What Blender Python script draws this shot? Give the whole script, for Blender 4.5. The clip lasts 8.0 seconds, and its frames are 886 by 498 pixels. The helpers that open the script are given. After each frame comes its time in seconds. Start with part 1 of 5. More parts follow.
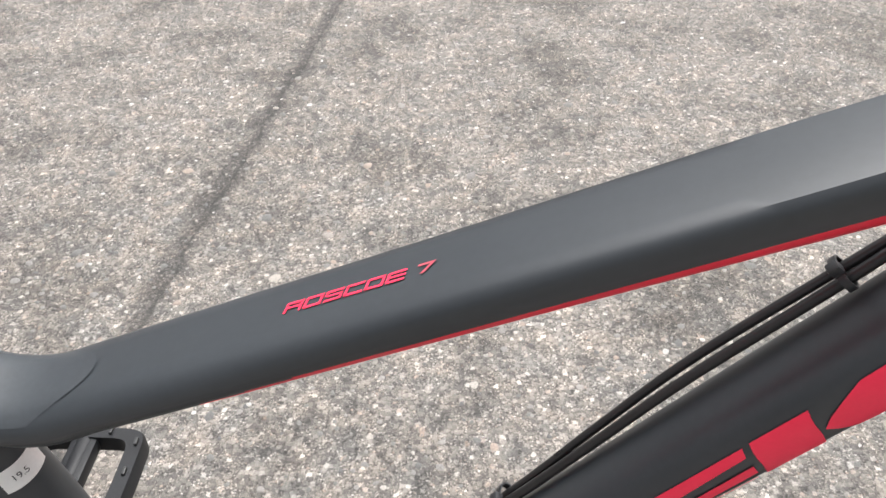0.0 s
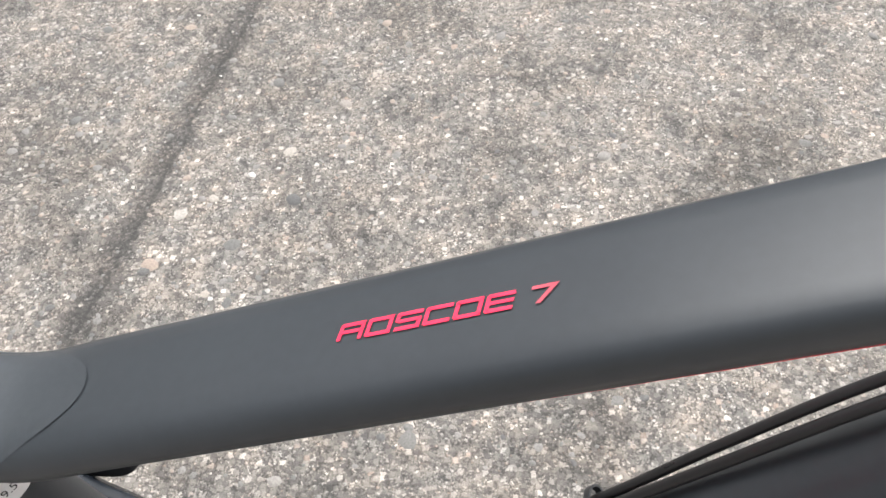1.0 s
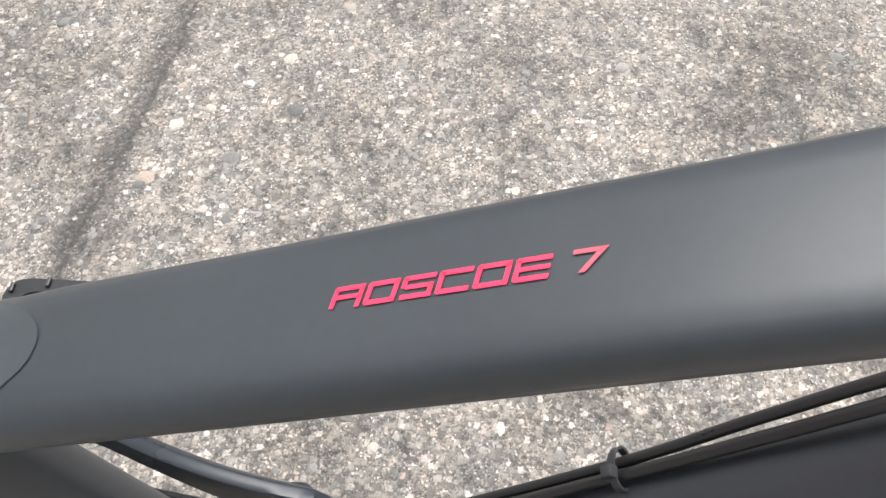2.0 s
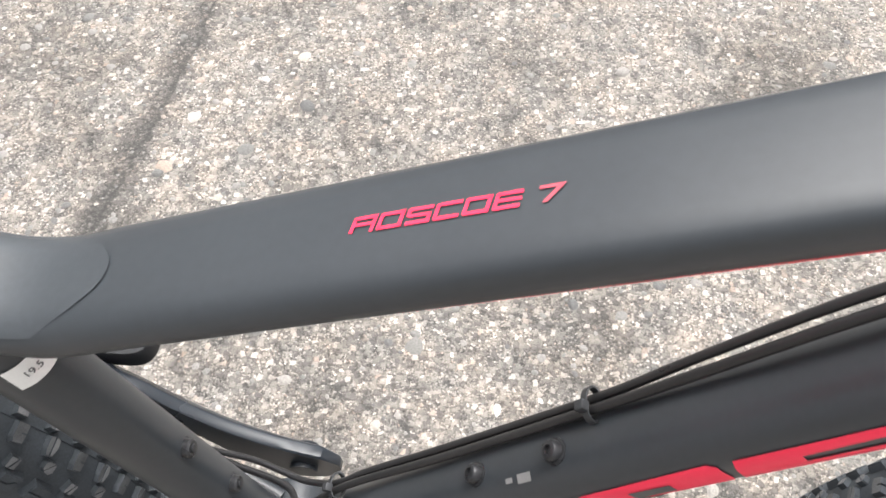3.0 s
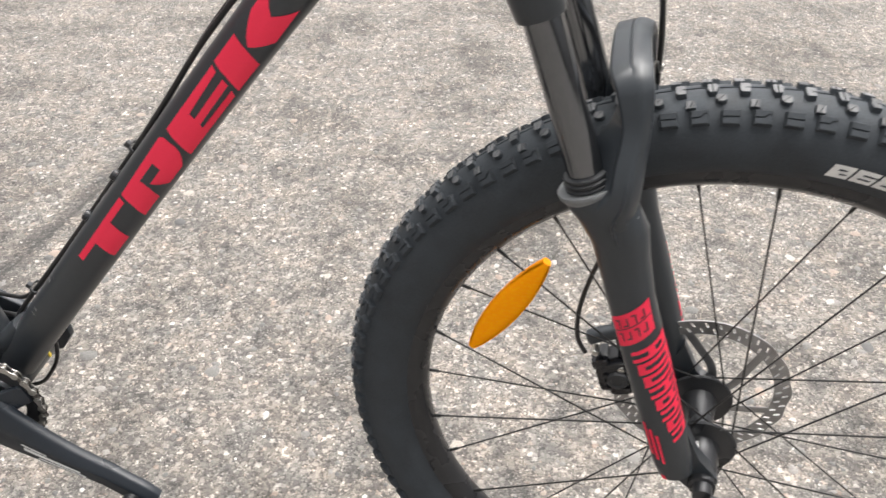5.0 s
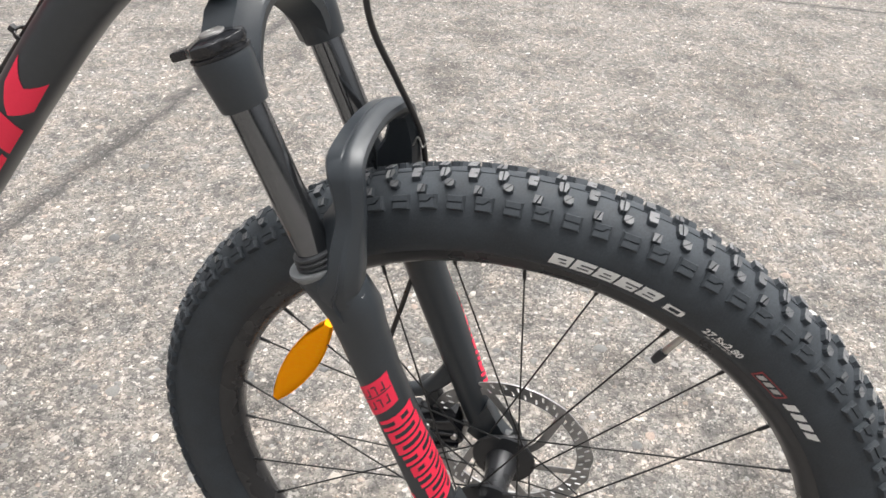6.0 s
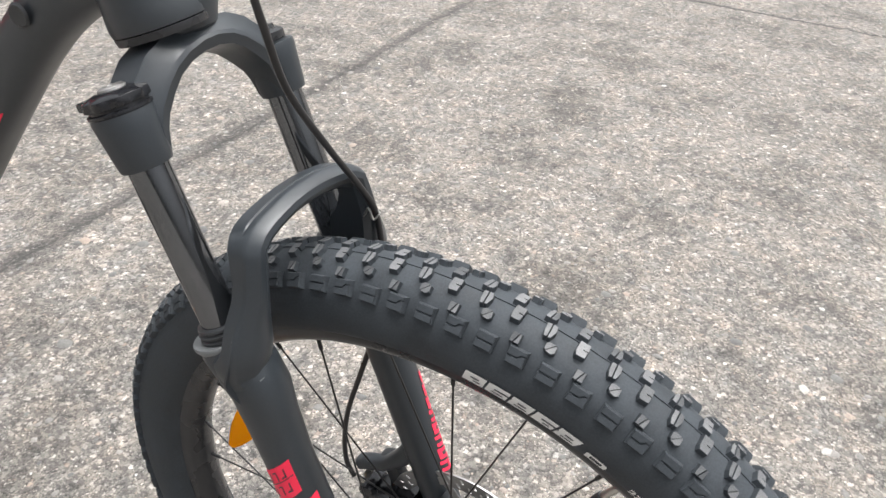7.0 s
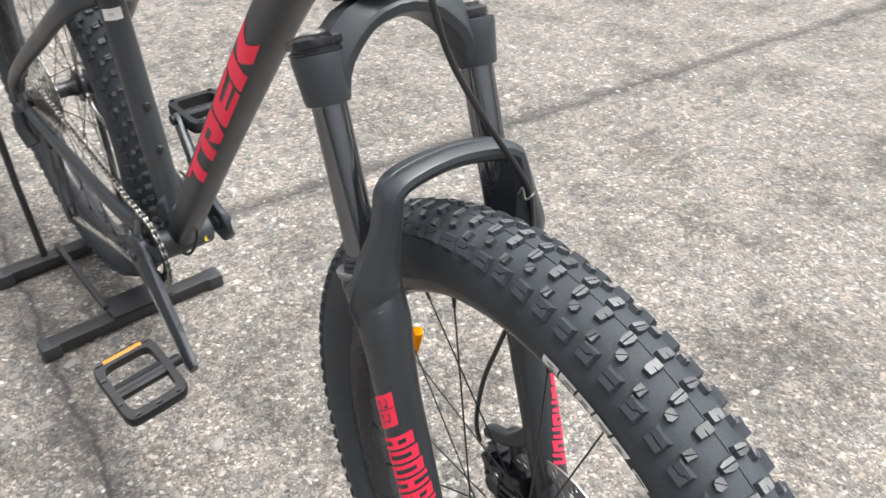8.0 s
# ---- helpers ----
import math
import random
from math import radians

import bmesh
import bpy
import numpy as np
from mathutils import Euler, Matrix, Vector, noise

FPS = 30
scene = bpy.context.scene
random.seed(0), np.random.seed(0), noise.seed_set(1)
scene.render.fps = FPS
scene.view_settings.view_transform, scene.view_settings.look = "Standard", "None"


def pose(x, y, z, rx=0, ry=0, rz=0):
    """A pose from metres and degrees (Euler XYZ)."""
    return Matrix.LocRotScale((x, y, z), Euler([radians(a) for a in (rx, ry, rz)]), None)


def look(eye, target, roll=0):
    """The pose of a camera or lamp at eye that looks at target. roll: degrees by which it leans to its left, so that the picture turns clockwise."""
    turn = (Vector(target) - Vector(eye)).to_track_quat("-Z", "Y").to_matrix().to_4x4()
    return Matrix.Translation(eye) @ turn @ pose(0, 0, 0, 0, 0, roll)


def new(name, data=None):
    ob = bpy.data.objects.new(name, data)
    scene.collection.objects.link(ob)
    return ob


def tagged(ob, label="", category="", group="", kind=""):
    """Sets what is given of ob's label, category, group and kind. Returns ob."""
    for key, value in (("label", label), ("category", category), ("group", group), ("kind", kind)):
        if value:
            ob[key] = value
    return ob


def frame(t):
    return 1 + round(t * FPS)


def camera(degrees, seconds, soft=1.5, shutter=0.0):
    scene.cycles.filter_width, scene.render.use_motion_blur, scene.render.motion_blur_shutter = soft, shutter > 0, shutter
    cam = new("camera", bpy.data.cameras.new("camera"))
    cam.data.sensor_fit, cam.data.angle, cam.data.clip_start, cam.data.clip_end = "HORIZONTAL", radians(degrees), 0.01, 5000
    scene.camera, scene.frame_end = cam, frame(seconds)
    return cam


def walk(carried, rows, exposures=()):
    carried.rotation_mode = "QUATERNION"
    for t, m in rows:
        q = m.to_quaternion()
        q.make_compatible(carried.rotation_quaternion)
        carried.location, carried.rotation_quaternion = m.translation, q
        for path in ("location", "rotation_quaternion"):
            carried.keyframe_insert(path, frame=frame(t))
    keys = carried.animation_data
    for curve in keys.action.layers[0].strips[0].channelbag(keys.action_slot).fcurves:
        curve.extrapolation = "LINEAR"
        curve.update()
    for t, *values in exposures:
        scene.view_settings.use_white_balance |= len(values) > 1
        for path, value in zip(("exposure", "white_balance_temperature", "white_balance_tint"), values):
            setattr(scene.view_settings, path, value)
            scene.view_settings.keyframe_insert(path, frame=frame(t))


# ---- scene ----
cam = camera(58.65, 8.0, shutter=0.18)
PATH = [
    (0, (0.1529, -0.2392, 1.0063), (0.1291, 0.5324, 0.3706), 0.09),
    (0.5, (0.1384, -0.1958, 1.0049), (0.1117, 0.5107, 0.2977), -0.08),
    (1, (0.1159, -0.1292, 0.9763), (0.0862, 0.5050, 0.2036), 0.11),
    (1.5, (0.1086, -0.0969, 0.9523), (0.0775, 0.4742, 0.1320), 0.32),
    (1.7, (0.1097, -0.0913, 0.9453), (0.0791, 0.4634, 0.1138), 0.35),
    (2.8, (0.1136, -0.1142, 0.9600), (0.0786, 0.4190, 0.1148), 1.10),
    (3, (0.1168, -0.1382, 0.9790), (0.0791, 0.4088, 0.1426), 1.15),
    (3.5, (0.1421, -0.2487, 0.9864), (0.0961, 0.3662, 0.1991), 1.31),
    (4, (0.2100, -0.3714, 0.9498), (0.1476, 0.3450, 0.2549), 1.88),
    (4.5, (0.3511, -0.4992, 0.9317), (0.2869, 0.2861, 0.3159), 1.92),
    (5, (0.5165, -0.5827, 0.9639), (0.4430, 0.2267, 0.3814), 2.23),
    (5.2, (0.5794, -0.5891, 0.9805), (0.4954, 0.2219, 0.4016), 2.42),
    (6.3, (0.7696, -0.4932, 1.0353), (0.6288, 0.3050, 0.4497), 3.27),
    (6.5, (0.7911, -0.4649, 1.0374), (0.6148, 0.3255, 0.4507), 3.36),
    (7, (0.8674, -0.3985, 1.0505), (0.5740, 0.3548, 0.4619), 3.16),
    (7.5, (0.9475, -0.3854, 1.0611), (0.4877, 0.2736, 0.4659), 2.74),
    (8, (0.9860, -0.3542, 1.0559), (0.3919, 0.1810, 0.4554), 1.83),
]
walk(cam, [(t, look(eye, target, roll)) for t, eye, target, roll in PATH], exposures=[(0, 0.82, 6480, 10.5), (1.5, 0.85, 6480, 10), (2.8, 1.22, 6540, 10.5), (4, 1.10, 6640, 10.5), (5.2, 0.95, 6640, 10.5), (6.5, 0.93, 6480, 9.5), (7.5, 0.95, 6450, 9.5), (8, 1.04, 6440, 9.5)])

# ---- world and light: an even, overcast sky ----
world = bpy.data.worlds.new("overcast_sky")
scene.world = world
world.use_nodes = True
wt = world.node_tree
sky = wt.nodes.new("ShaderNodeTexSky")
sky.sky_type, sky.sun_disc = "NISHITA", False
sky.sun_elevation, sky.sun_rotation = radians(71), radians(29)
sky.air_density, sky.dust_density, sky.ozone_density = 1.0, 6.0, 1.0
pale = wt.nodes.new("ShaderNodeHueSaturation")
pale.inputs["Saturation"].default_value = 0.12
wt.links.new(sky.outputs[0], pale.inputs["Color"])
# an overcast sky is about three times as bright overhead as at the horizon
wc = wt.nodes.new("ShaderNodeTexCoord")
ws = wt.nodes.new("ShaderNodeSeparateXYZ")
wr = wt.nodes.new("ShaderNodeMapRange")
wt.links.new(wc.outputs["Generated"], ws.inputs[0])
wt.links.new(ws.outputs[2], wr.inputs[0])
wr.inputs[1].default_value, wr.inputs[2].default_value, wr.inputs[3].default_value, wr.inputs[4].default_value = 0.0, 1.0, 0.42, 1.35
wm = wt.nodes.new("ShaderNodeMix")
wm.data_type, wm.blend_type = "RGBA", "MULTIPLY"
wm.inputs[0].default_value = 1.0
wt.links.new(pale.outputs[0], wm.inputs[6])
wt.links.new(wr.outputs[0], wm.inputs[7])
wt.links.new(wm.outputs[2], wt.nodes["Background"].inputs[0])
wt.nodes["Background"].inputs[1].default_value = 0.15
sun = new("sun", bpy.data.lights.new("sun", "SUN"))
sun.data.energy, sun.data.angle, sun.data.color = 1.0, radians(60), (1.0, 0.97, 0.93)
sun.matrix_world = look((0.5, 0.9, 3.0), (0, 0, 0))

# ---- materials ----


def material(name):
    m = bpy.data.materials.new(name)
    m.use_nodes = True
    return m, m.node_tree, m.node_tree.nodes["Principled BSDF"]


def node(nt, kind, **values):
    n = nt.nodes.new(kind)
    for k, v in values.items():
        n.inputs[k].default_value = v
    return n


def coords(nt):
    return nt.nodes.new("ShaderNodeTexCoord").outputs["Object"]


def ramp(nt, fac, stops):
    r = nt.nodes.new("ShaderNodeValToRGB")
    while len(r.color_ramp.elements) < len(stops):
        r.color_ramp.elements.new(0.5)
    for e, (p, c) in zip(r.color_ramp.elements, stops):
        e.position, e.color = p, (*c, 1) if len(c) == 3 else c
    nt.links.new(fac, r.inputs[0])
    return r.outputs[0]


def calc(nt, op, a, b=None, c=None):
    n = nt.nodes.new("ShaderNodeMath")
    n.operation = op
    for i, v in enumerate((a, b, c)):
        if v is None:
            continue
        if isinstance(v, (int, float)):
            n.inputs[i].default_value = v
        else:
            nt.links.new(v, n.inputs[i])
    return n.outputs[0]


def blend(nt, kind, fac, a, b):
    n = nt.nodes.new("ShaderNodeMix")
    n.data_type, n.blend_type = "RGBA", kind
    for sock, v in ((n.inputs[0], fac), (n.inputs[6], a), (n.inputs[7], b)):
        if isinstance(v, (int, float)):
            sock.default_value = v
        elif isinstance(v, tuple):
            sock.default_value = (*v, 1)
        else:
            nt.links.new(v, sock)
    return n.outputs[2]


def plain(name, colour, rough, metal=0.0, vary=0.25, scale=60.0, bump=0.0, spec=0.5, rvary=0.08):
    """A surface with fine grain and broad wear at real-world size."""
    m, nt, p = material(name)
    co = coords(nt)
    fine = node(nt, "ShaderNodeTexNoise", Scale=scale * 8, Detail=4.0)
    broad = node(nt, "ShaderNodeTexNoise", Scale=scale * 0.4, Detail=3.0)
    for n in (fine, broad):
        nt.links.new(co, n.inputs["Vector"])
    mix = calc(nt, "ADD", calc(nt, "MULTIPLY", fine.outputs[0], 0.45), calc(nt, "MULTIPLY", broad.outputs[0], 0.55))
    lo, hi = 1 - vary, 1 + vary
    col = ramp(nt, mix, [(0.3, tuple(c * lo for c in colour)), (0.7, tuple(min(1, c * hi) for c in colour))])
    nt.links.new(col, p.inputs["Base Color"])
    r = nt.nodes.new("ShaderNodeMapRange")
    nt.links.new(broad.outputs[0], r.inputs[0])
    r.inputs[1].default_value, r.inputs[2].default_value = 0.3, 0.7
    r.inputs[3].default_value, r.inputs[4].default_value = rough - rvary, min(1, rough + rvary)
    nt.links.new(r.outputs[0], p.inputs["Roughness"])
    p.inputs["Metallic"].default_value, p.inputs["Specular IOR Level"].default_value = metal, spec
    if bump:
        b = node(nt, "ShaderNodeBump", Strength=bump, Distance=0.0006)
        nt.links.new(fine.outputs[0], b.inputs["Height"])
        nt.links.new(b.outputs[0], p.inputs["Normal"])
    return m


FRAME = plain("matte_black_paint", (0.0305, 0.0355, 0.0412), 0.37, vary=0.12, scale=30, spec=0.6)
# frame black made paler, so the sheen on the welds is in the colour
WELD = plain("sheen_lightened_weld_paint", (0.044, 0.050, 0.0565), 0.34, vary=0.15, scale=40)
RED = plain("red_decal", (1.0, 0.036, 0.092), 0.5, vary=0.06, spec=0.35)
REDPAINT = plain("dark_red_paint", (0.92, 0.024, 0.058), 0.4, vary=0.08)
RUBBER = plain("tyre_rubber", (0.0405, 0.047, 0.054), 0.68, vary=0.35, scale=90, bump=0.15, spec=0.32)
ANOD = plain("black_anodised_metal", (0.034, 0.035, 0.038), 0.3, metal=0.3, vary=0.2)
STANCH = plain("black_stanchion", (0.165, 0.172, 0.183), 0.11, metal=0.92, vary=0.1, rvary=0.03)
PEDAL = plain("dusty_black_plastic", (0.015, 0.016, 0.018), 0.44, vary=0.3, scale=80, spec=0.3)
FORKBLACK = plain("satin_black_fork_paint", (0.0300, 0.0355, 0.0415), 0.36, vary=0.12)
PLASTIC = plain("black_plastic", (0.031, 0.033, 0.036), 0.48, vary=0.25)
CABLE = plain("black_cable_housing", (0.019, 0.019, 0.020), 0.35, vary=0.2)
GLOSS = plain("glossy_black_cap", (0.013, 0.0135, 0.016), 0.2, vary=0.2, rvary=0.04, spec=0.5)
YELLOW = plain("yellow_sticker", (0.75, 0.55, 0.03), 0.5, vary=0.1)
STEEL = plain("bright_steel", (0.5, 0.49, 0.46), 0.3, metal=0.95, vary=0.25, scale=120)
DISC = plain("brushed_disc_steel", (0.40, 0.39, 0.38), 0.42, metal=0.9, vary=0.3, scale=120)
DISCARM = plain("dull_disc_steel", (0.34, 0.34, 0.34), 0.38, metal=0.85, vary=0.3, scale=120)
CHAIN = plain("oiled_chain_steel", (0.50, 0.485, 0.455), 0.32, metal=0.92, vary=0.4, scale=200)
INNERLINK = plain("dark_oiled_link_steel", (0.16, 0.152, 0.14), 0.4, metal=0.9, vary=0.4, scale=200)
CRANK = plain("satin_black_forged_alloy", (0.020, 0.025, 0.032), 0.30, vary=0.12, scale=30, spec=0.4)
DARKSTEEL = plain("dark_steel", (0.06, 0.06, 0.06), 0.4, metal=0.8, vary=0.3)
SPOKE = plain("black_spoke", (0.03, 0.03, 0.03), 0.35, metal=0.5, vary=0.2)
WHITE = plain("white_print", (0.80, 0.80, 0.78), 0.5, vary=0.06)
INK = plain("worn_white_ink", (0.46, 0.46, 0.45), 0.5, vary=0.3, scale=150)
# lighter than the seal: sky light on the upturned flange is put into this grey
SEALGREY = plain("sky_lit_grey_rubber", (0.17, 0.178, 0.182), 0.5, vary=0.25, scale=120)
DULLRED = plain("dull_red_ink", (0.32, 0.045, 0.05), 0.55, vary=0.2, scale=150)
# the red print again, dulled in colour to show gloss lying over it
DIMRED = plain("gloss_dimmed_red_print", (0.50, 0.075, 0.105), 0.5, vary=0.1)
GREYINK = plain("grey_print", (0.22, 0.22, 0.22), 0.5, vary=0.1)
STANDMAT = plain("black_powder_coated_steel", (0.02, 0.02, 0.021), 0.5, vary=0.35, scale=50, bump=0.2)


def amber():
    m, nt, p = material("amber_reflector_plastic")
    co = coords(nt)
    v = node(nt, "ShaderNodeTexVoronoi", Scale=260.0)
    nt.links.new(co, v.inputs["Vector"])
    col = ramp(nt, v.outputs["Distance"], [(0.0, (1.0, 0.40, 0.004)), (0.6, (1.0, 0.32, 0.004))])
    nt.links.new(col, p.inputs["Base Color"])
    p.inputs["Roughness"].default_value = 0.3
    p.inputs["Specular IOR Level"].default_value = 0.15
    # moulded rows of tilted prisms that throw the sky back
    rows_ = node(nt, "ShaderNodeTexWave", Scale=78.0)
    rows_.bands_direction, rows_.wave_profile = "Z", "SAW"
    nt.links.new(co, rows_.inputs["Vector"])
    p.inputs["Metallic"].default_value = 0.8
    b = node(nt, "ShaderNodeBump", Strength=1.0, Distance=0.0028)
    b.invert = True
    nt.links.new(rows_.outputs["Fac"], b.inputs["Height"])
    nt.links.new(b.outputs[0], p.inputs["Normal"])
    return m


AMBER = amber()
DULLAMBER = plain("dull_amber_plastic", (0.62, 0.20, 0.004), 0.35, vary=0.1)


def asphalt():
    """Weathered asphalt: pale worn stones in a grey binder, seams and dark stains."""
    m, nt, p = material("weathered_asphalt")
    co = nt.nodes.new("ShaderNodeNewGeometry").outputs["Position"]

    def tex(kind, **v):
        n = node(nt, kind, **v)
        nt.links.new(co, n.inputs["Vector"])
        return n
    warp = tex("ShaderNodeTexNoise", Scale=160.0, Detail=3.0, Roughness=0.7)
    bent = nt.nodes.new("ShaderNodeVectorMath")
    bent.operation = "MULTIPLY_ADD"
    nt.links.new(warp.outputs["Color"], bent.inputs[0])
    bent.inputs[1].default_value = (0.008, 0.008, 0.008)
    nt.links.new(co, bent.inputs[2])

    def cells(scale, metric="EUCLIDEAN"):
        n = node(nt, "ShaderNodeTexVoronoi", Scale=scale, Randomness=1.0)
        n.distance = metric
        nt.links.new(bent.outputs[0], n.inputs["Vector"])
        sep = nt.nodes.new("ShaderNodeSeparateColor")
        nt.links.new(n.outputs["Color"], sep.inputs[0])
        return n.outputs["Distance"], sep.outputs[0], sep.outputs[1]
    d1, c1, h1 = cells(128.0, "CHEBYCHEV")
    d2, c2 = cells(300.0)[:2]
    stone = [(0.0, (0.085, 0.083, 0.081)), (0.2, (0.130, 0.126, 0.121)), (0.5, (0.175, 0.169, 0.160)), (0.75, (0.220, 0.211, 0.199)), (0.88, (0.280, 0.268, 0.253)),
             (0.94, (0.41, 0.398, 0.38)), (0.965, (0.25, 0.205, 0.178)), (1.0, (0.47, 0.457, 0.437))]
    big, small = ramp(nt, c1, stone), ramp(nt, c2, stone)
    pick = ramp(nt, h1, [(0.60, (0, 0, 0)), (0.66, (1, 1, 1))])
    col = blend(nt, "MIX", pick, small, big)
    gap1 = ramp(nt, d1, [(0.40, (1.06, 1.06, 1.06)), (0.72, (0.36, 0.35, 0.34))])
    gap2 = ramp(nt, d2, [(0.38, (1.06, 1.06, 1.06)), (0.78, (0.36, 0.35, 0.34))])
    col = blend(nt, "MULTIPLY", 0.82, col, blend(nt, "MIX", pick, gap2, gap1))
    grain = tex("ShaderNodeTexNoise", Scale=620.0, Detail=4.0, Roughness=0.75)
    col = blend(nt, "MULTIPLY", 1.0, col, ramp(nt, grain.outputs[0], [(0.3, (0.60, 0.60, 0.60)), (0.7, (1.37, 1.37, 1.37))]))
    # patches of binder showing through, and broad wear
    mid = tex("ShaderNodeTexNoise", Scale=34.0, Detail=5.0, Roughness=0.7)
    col = blend(nt, "MULTIPLY", 1.0, col, ramp(nt, mid.outputs[0], [(0.34, (0.60, 0.592, 0.585)), (0.5, (1.01, 0.995, 0.98)), (0.66, (1.28, 1.255, 1.225))]))
    broad = tex("ShaderNodeTexNoise", Scale=4.2, Detail=6.0, Roughness=0.65)
    col = blend(nt, "MULTIPLY", 1.0, col, ramp(nt, broad.outputs[0], [(0.37, (0.64, 0.63, 0.615)), (0.5, (1.01, 0.995, 0.975)), (0.64, (1.19, 1.16, 1.125))]))
    tint = tex("ShaderNodeTexNoise", Scale=17.0, Detail=3.0)
    col = blend(nt, "MULTIPLY", 1.0, col, ramp(nt, tint.outputs[0], [(0.35, (0.97, 0.99, 1.01)), (0.65, (1.04, 1.0, 0.97))]))
    # seams: distance to a line, with a wandering edge
    sx = nt.nodes.new("ShaderNodeSeparateXYZ")
    nt.links.new(co, sx.inputs[0])
    X, Y = sx.outputs[0], sx.outputs[1]
    wob = tex("ShaderNodeTexNoise", Scale=6.0, Detail=5.0, Roughness=0.6)
    off = calc(nt, "MULTIPLY_ADD", wob.outputs[0], 0.08, -0.04)
    fray = tex("ShaderNodeTexNoise", Scale=70.0, Detail=4.0, Roughness=0.7)
    frayed = calc(nt, "MULTIPLY_ADD", fray.outputs[0], 0.03, -0.015)

    def seam(dist, wide, dark, gate=None, fringe=1.0):
        d = calc(nt, "ABSOLUTE", calc(nt, "ADD", dist, off))
        d = calc(nt, "ADD", d, calc(nt, "MULTIPLY", frayed, fringe))
        s = nt.nodes.new("ShaderNodeMapRange")
        s.interpolation_type = "SMOOTHSTEP"
        nt.links.new(d, s.inputs[0])
        s.inputs[1].default_value, s.inputs[2].default_value = 0.0, wide
        s.inputs[3].default_value, s.inputs[4].default_value = dark, 0.0
        return calc(nt, "MULTIPLY", s.outputs[0], gate) if gate is not None else s.outputs[0]
    line1 = calc(nt, "SUBTRACT", X, calc(nt, "MULTIPLY_ADD", Y, 0.115, -0.515))
    line2 = calc(nt, "ADD", calc(nt, "MULTIPLY_ADD", X, 0.10, 0.222), Y)
    line3 = calc(nt, "SUBTRACT", Y, calc(nt, "MULTIPLY_ADD", X, -0.06, 3.06))
    gate2 = calc(nt, "LESS_THAN", X, 0.3)
    core = calc(nt, "MAXIMUM", seam(calc(nt, "ADD", line1, -0.008), 0.014, 0.9, None, 0.4), calc(nt, "MAXIMUM", seam(line2, 0.017, 1.0, gate2, 0.4), seam(line3, 0.018, 1.0, None, 0.4)))
    soil = calc(nt, "MAXIMUM", seam(line1, 0.049, 0.88), calc(nt, "MAXIMUM", seam(line2, 0.085, 0.75, gate2), seam(line3, 0.05, 0.5)))
    holes = tex("ShaderNodeTexNoise", Scale=120.0, Detail=4.0, Roughness=0.8)
    soil = calc(nt, "MULTIPLY", soil, ramp(nt, holes.outputs[0], [(0.40, (1, 1, 1)), (0.64, (0.35, 0.35, 0.35))]))
    core = calc(nt, "MULTIPLY", core, ramp(nt, holes.outputs[0], [(0.45, (1, 1, 1)), (0.75, (0.6, 0.6, 0.6))]))
    dark = calc(nt, "MAXIMUM", core, soil)
    stain = tex("ShaderNodeTexNoise", Scale=1.7, Detail=7.0, Roughness=0.72)
    col = blend(nt, "MULTIPLY", 1.0, col, ramp(nt, stain.outputs[0], [(0.35, (0.72, 0.71, 0.695)), (0.47, (1.05, 1.045, 1.04))]))
    col = blend(nt, "MIX", dark, col, (0.030, 0.029, 0.028))
    nt.links.new(col, p.inputs["Base Color"])
    p.inputs["Roughness"].default_value = 0.85
    h = calc(nt, "ADD", calc(nt, "MULTIPLY", calc(nt, "SUBTRACT", 1.0, d1), 0.7), calc(nt, "MULTIPLY", calc(nt, "SUBTRACT", 1.0, d2), 0.4))
    h = calc(nt, "ADD", h, calc(nt, "MULTIPLY", grain.outputs[0], 0.3))
    h = calc(nt, "SUBTRACT", h, calc(nt, "MULTIPLY", dark, 0.6))
    b = node(nt, "ShaderNodeBump", Strength=0.55, Distance=0.0022)
    nt.links.new(h, b.inputs["Height"])
    nt.links.new(b.outputs[0], p.inputs["Normal"])
    return m


ASPHALT = asphalt()

# ---- mesh helpers ----


def part(name, bm, mat, parent=None, label="", smooth=True):
    me = bpy.data.meshes.new(name)
    bm.normal_update()
    bm.to_mesh(me)
    bm.free()
    if mat is not None:
        for one in (mat if isinstance(mat, (list, tuple)) else [mat]):
            me.materials.append(one)
    if smooth:
        me.polygons.foreach_set("use_smooth", [True] * len(me.polygons))
        me.set_sharp_from_angle(angle=radians(38))
    ob = new(name, me)
    if parent is not None:
        ob.parent = parent
    if label:
        tagged(ob, label)
    return ob


def rings(bm, loops, closed=False, caps=True, mat=0):
    """Skin a list of rings of equal length."""
    vs = [[bm.verts.new(p) for p in loop] for loop in loops]
    n = len(vs[0])
    pairs = list(zip(vs, vs[1:])) + ([(vs[-1], vs[0])] if closed else [])
    for a, b in pairs:
        for i in range(n):
            f = bm.faces.new((a[i], a[(i + 1) % n], b[(i + 1) % n], b[i]))
            f.material_index = mat
    if caps and not closed:
        bm.faces.new(list(reversed(vs[0]))).material_index = mat
        bm.faces.new(vs[-1]).material_index = mat
    return vs


def catmull(points, per=8):
    P = [Vector(p) for p in points]
    P = [P[0] * 2 - P[1]] + P + [P[-1] * 2 - P[-2]]
    out = []
    for i in range(1, len(P) - 2):
        for k in range(per):
            t = k / per
            a, b, c, d = P[i - 1:i + 3]
            out.append(0.5 * ((2 * b) + (c - a) * t + (2 * a - 5 * b + 4 * c - d) * t * t + (3 * b - a - 3 * c + d) * t ** 3))
    out.append(P[-2])
    return out


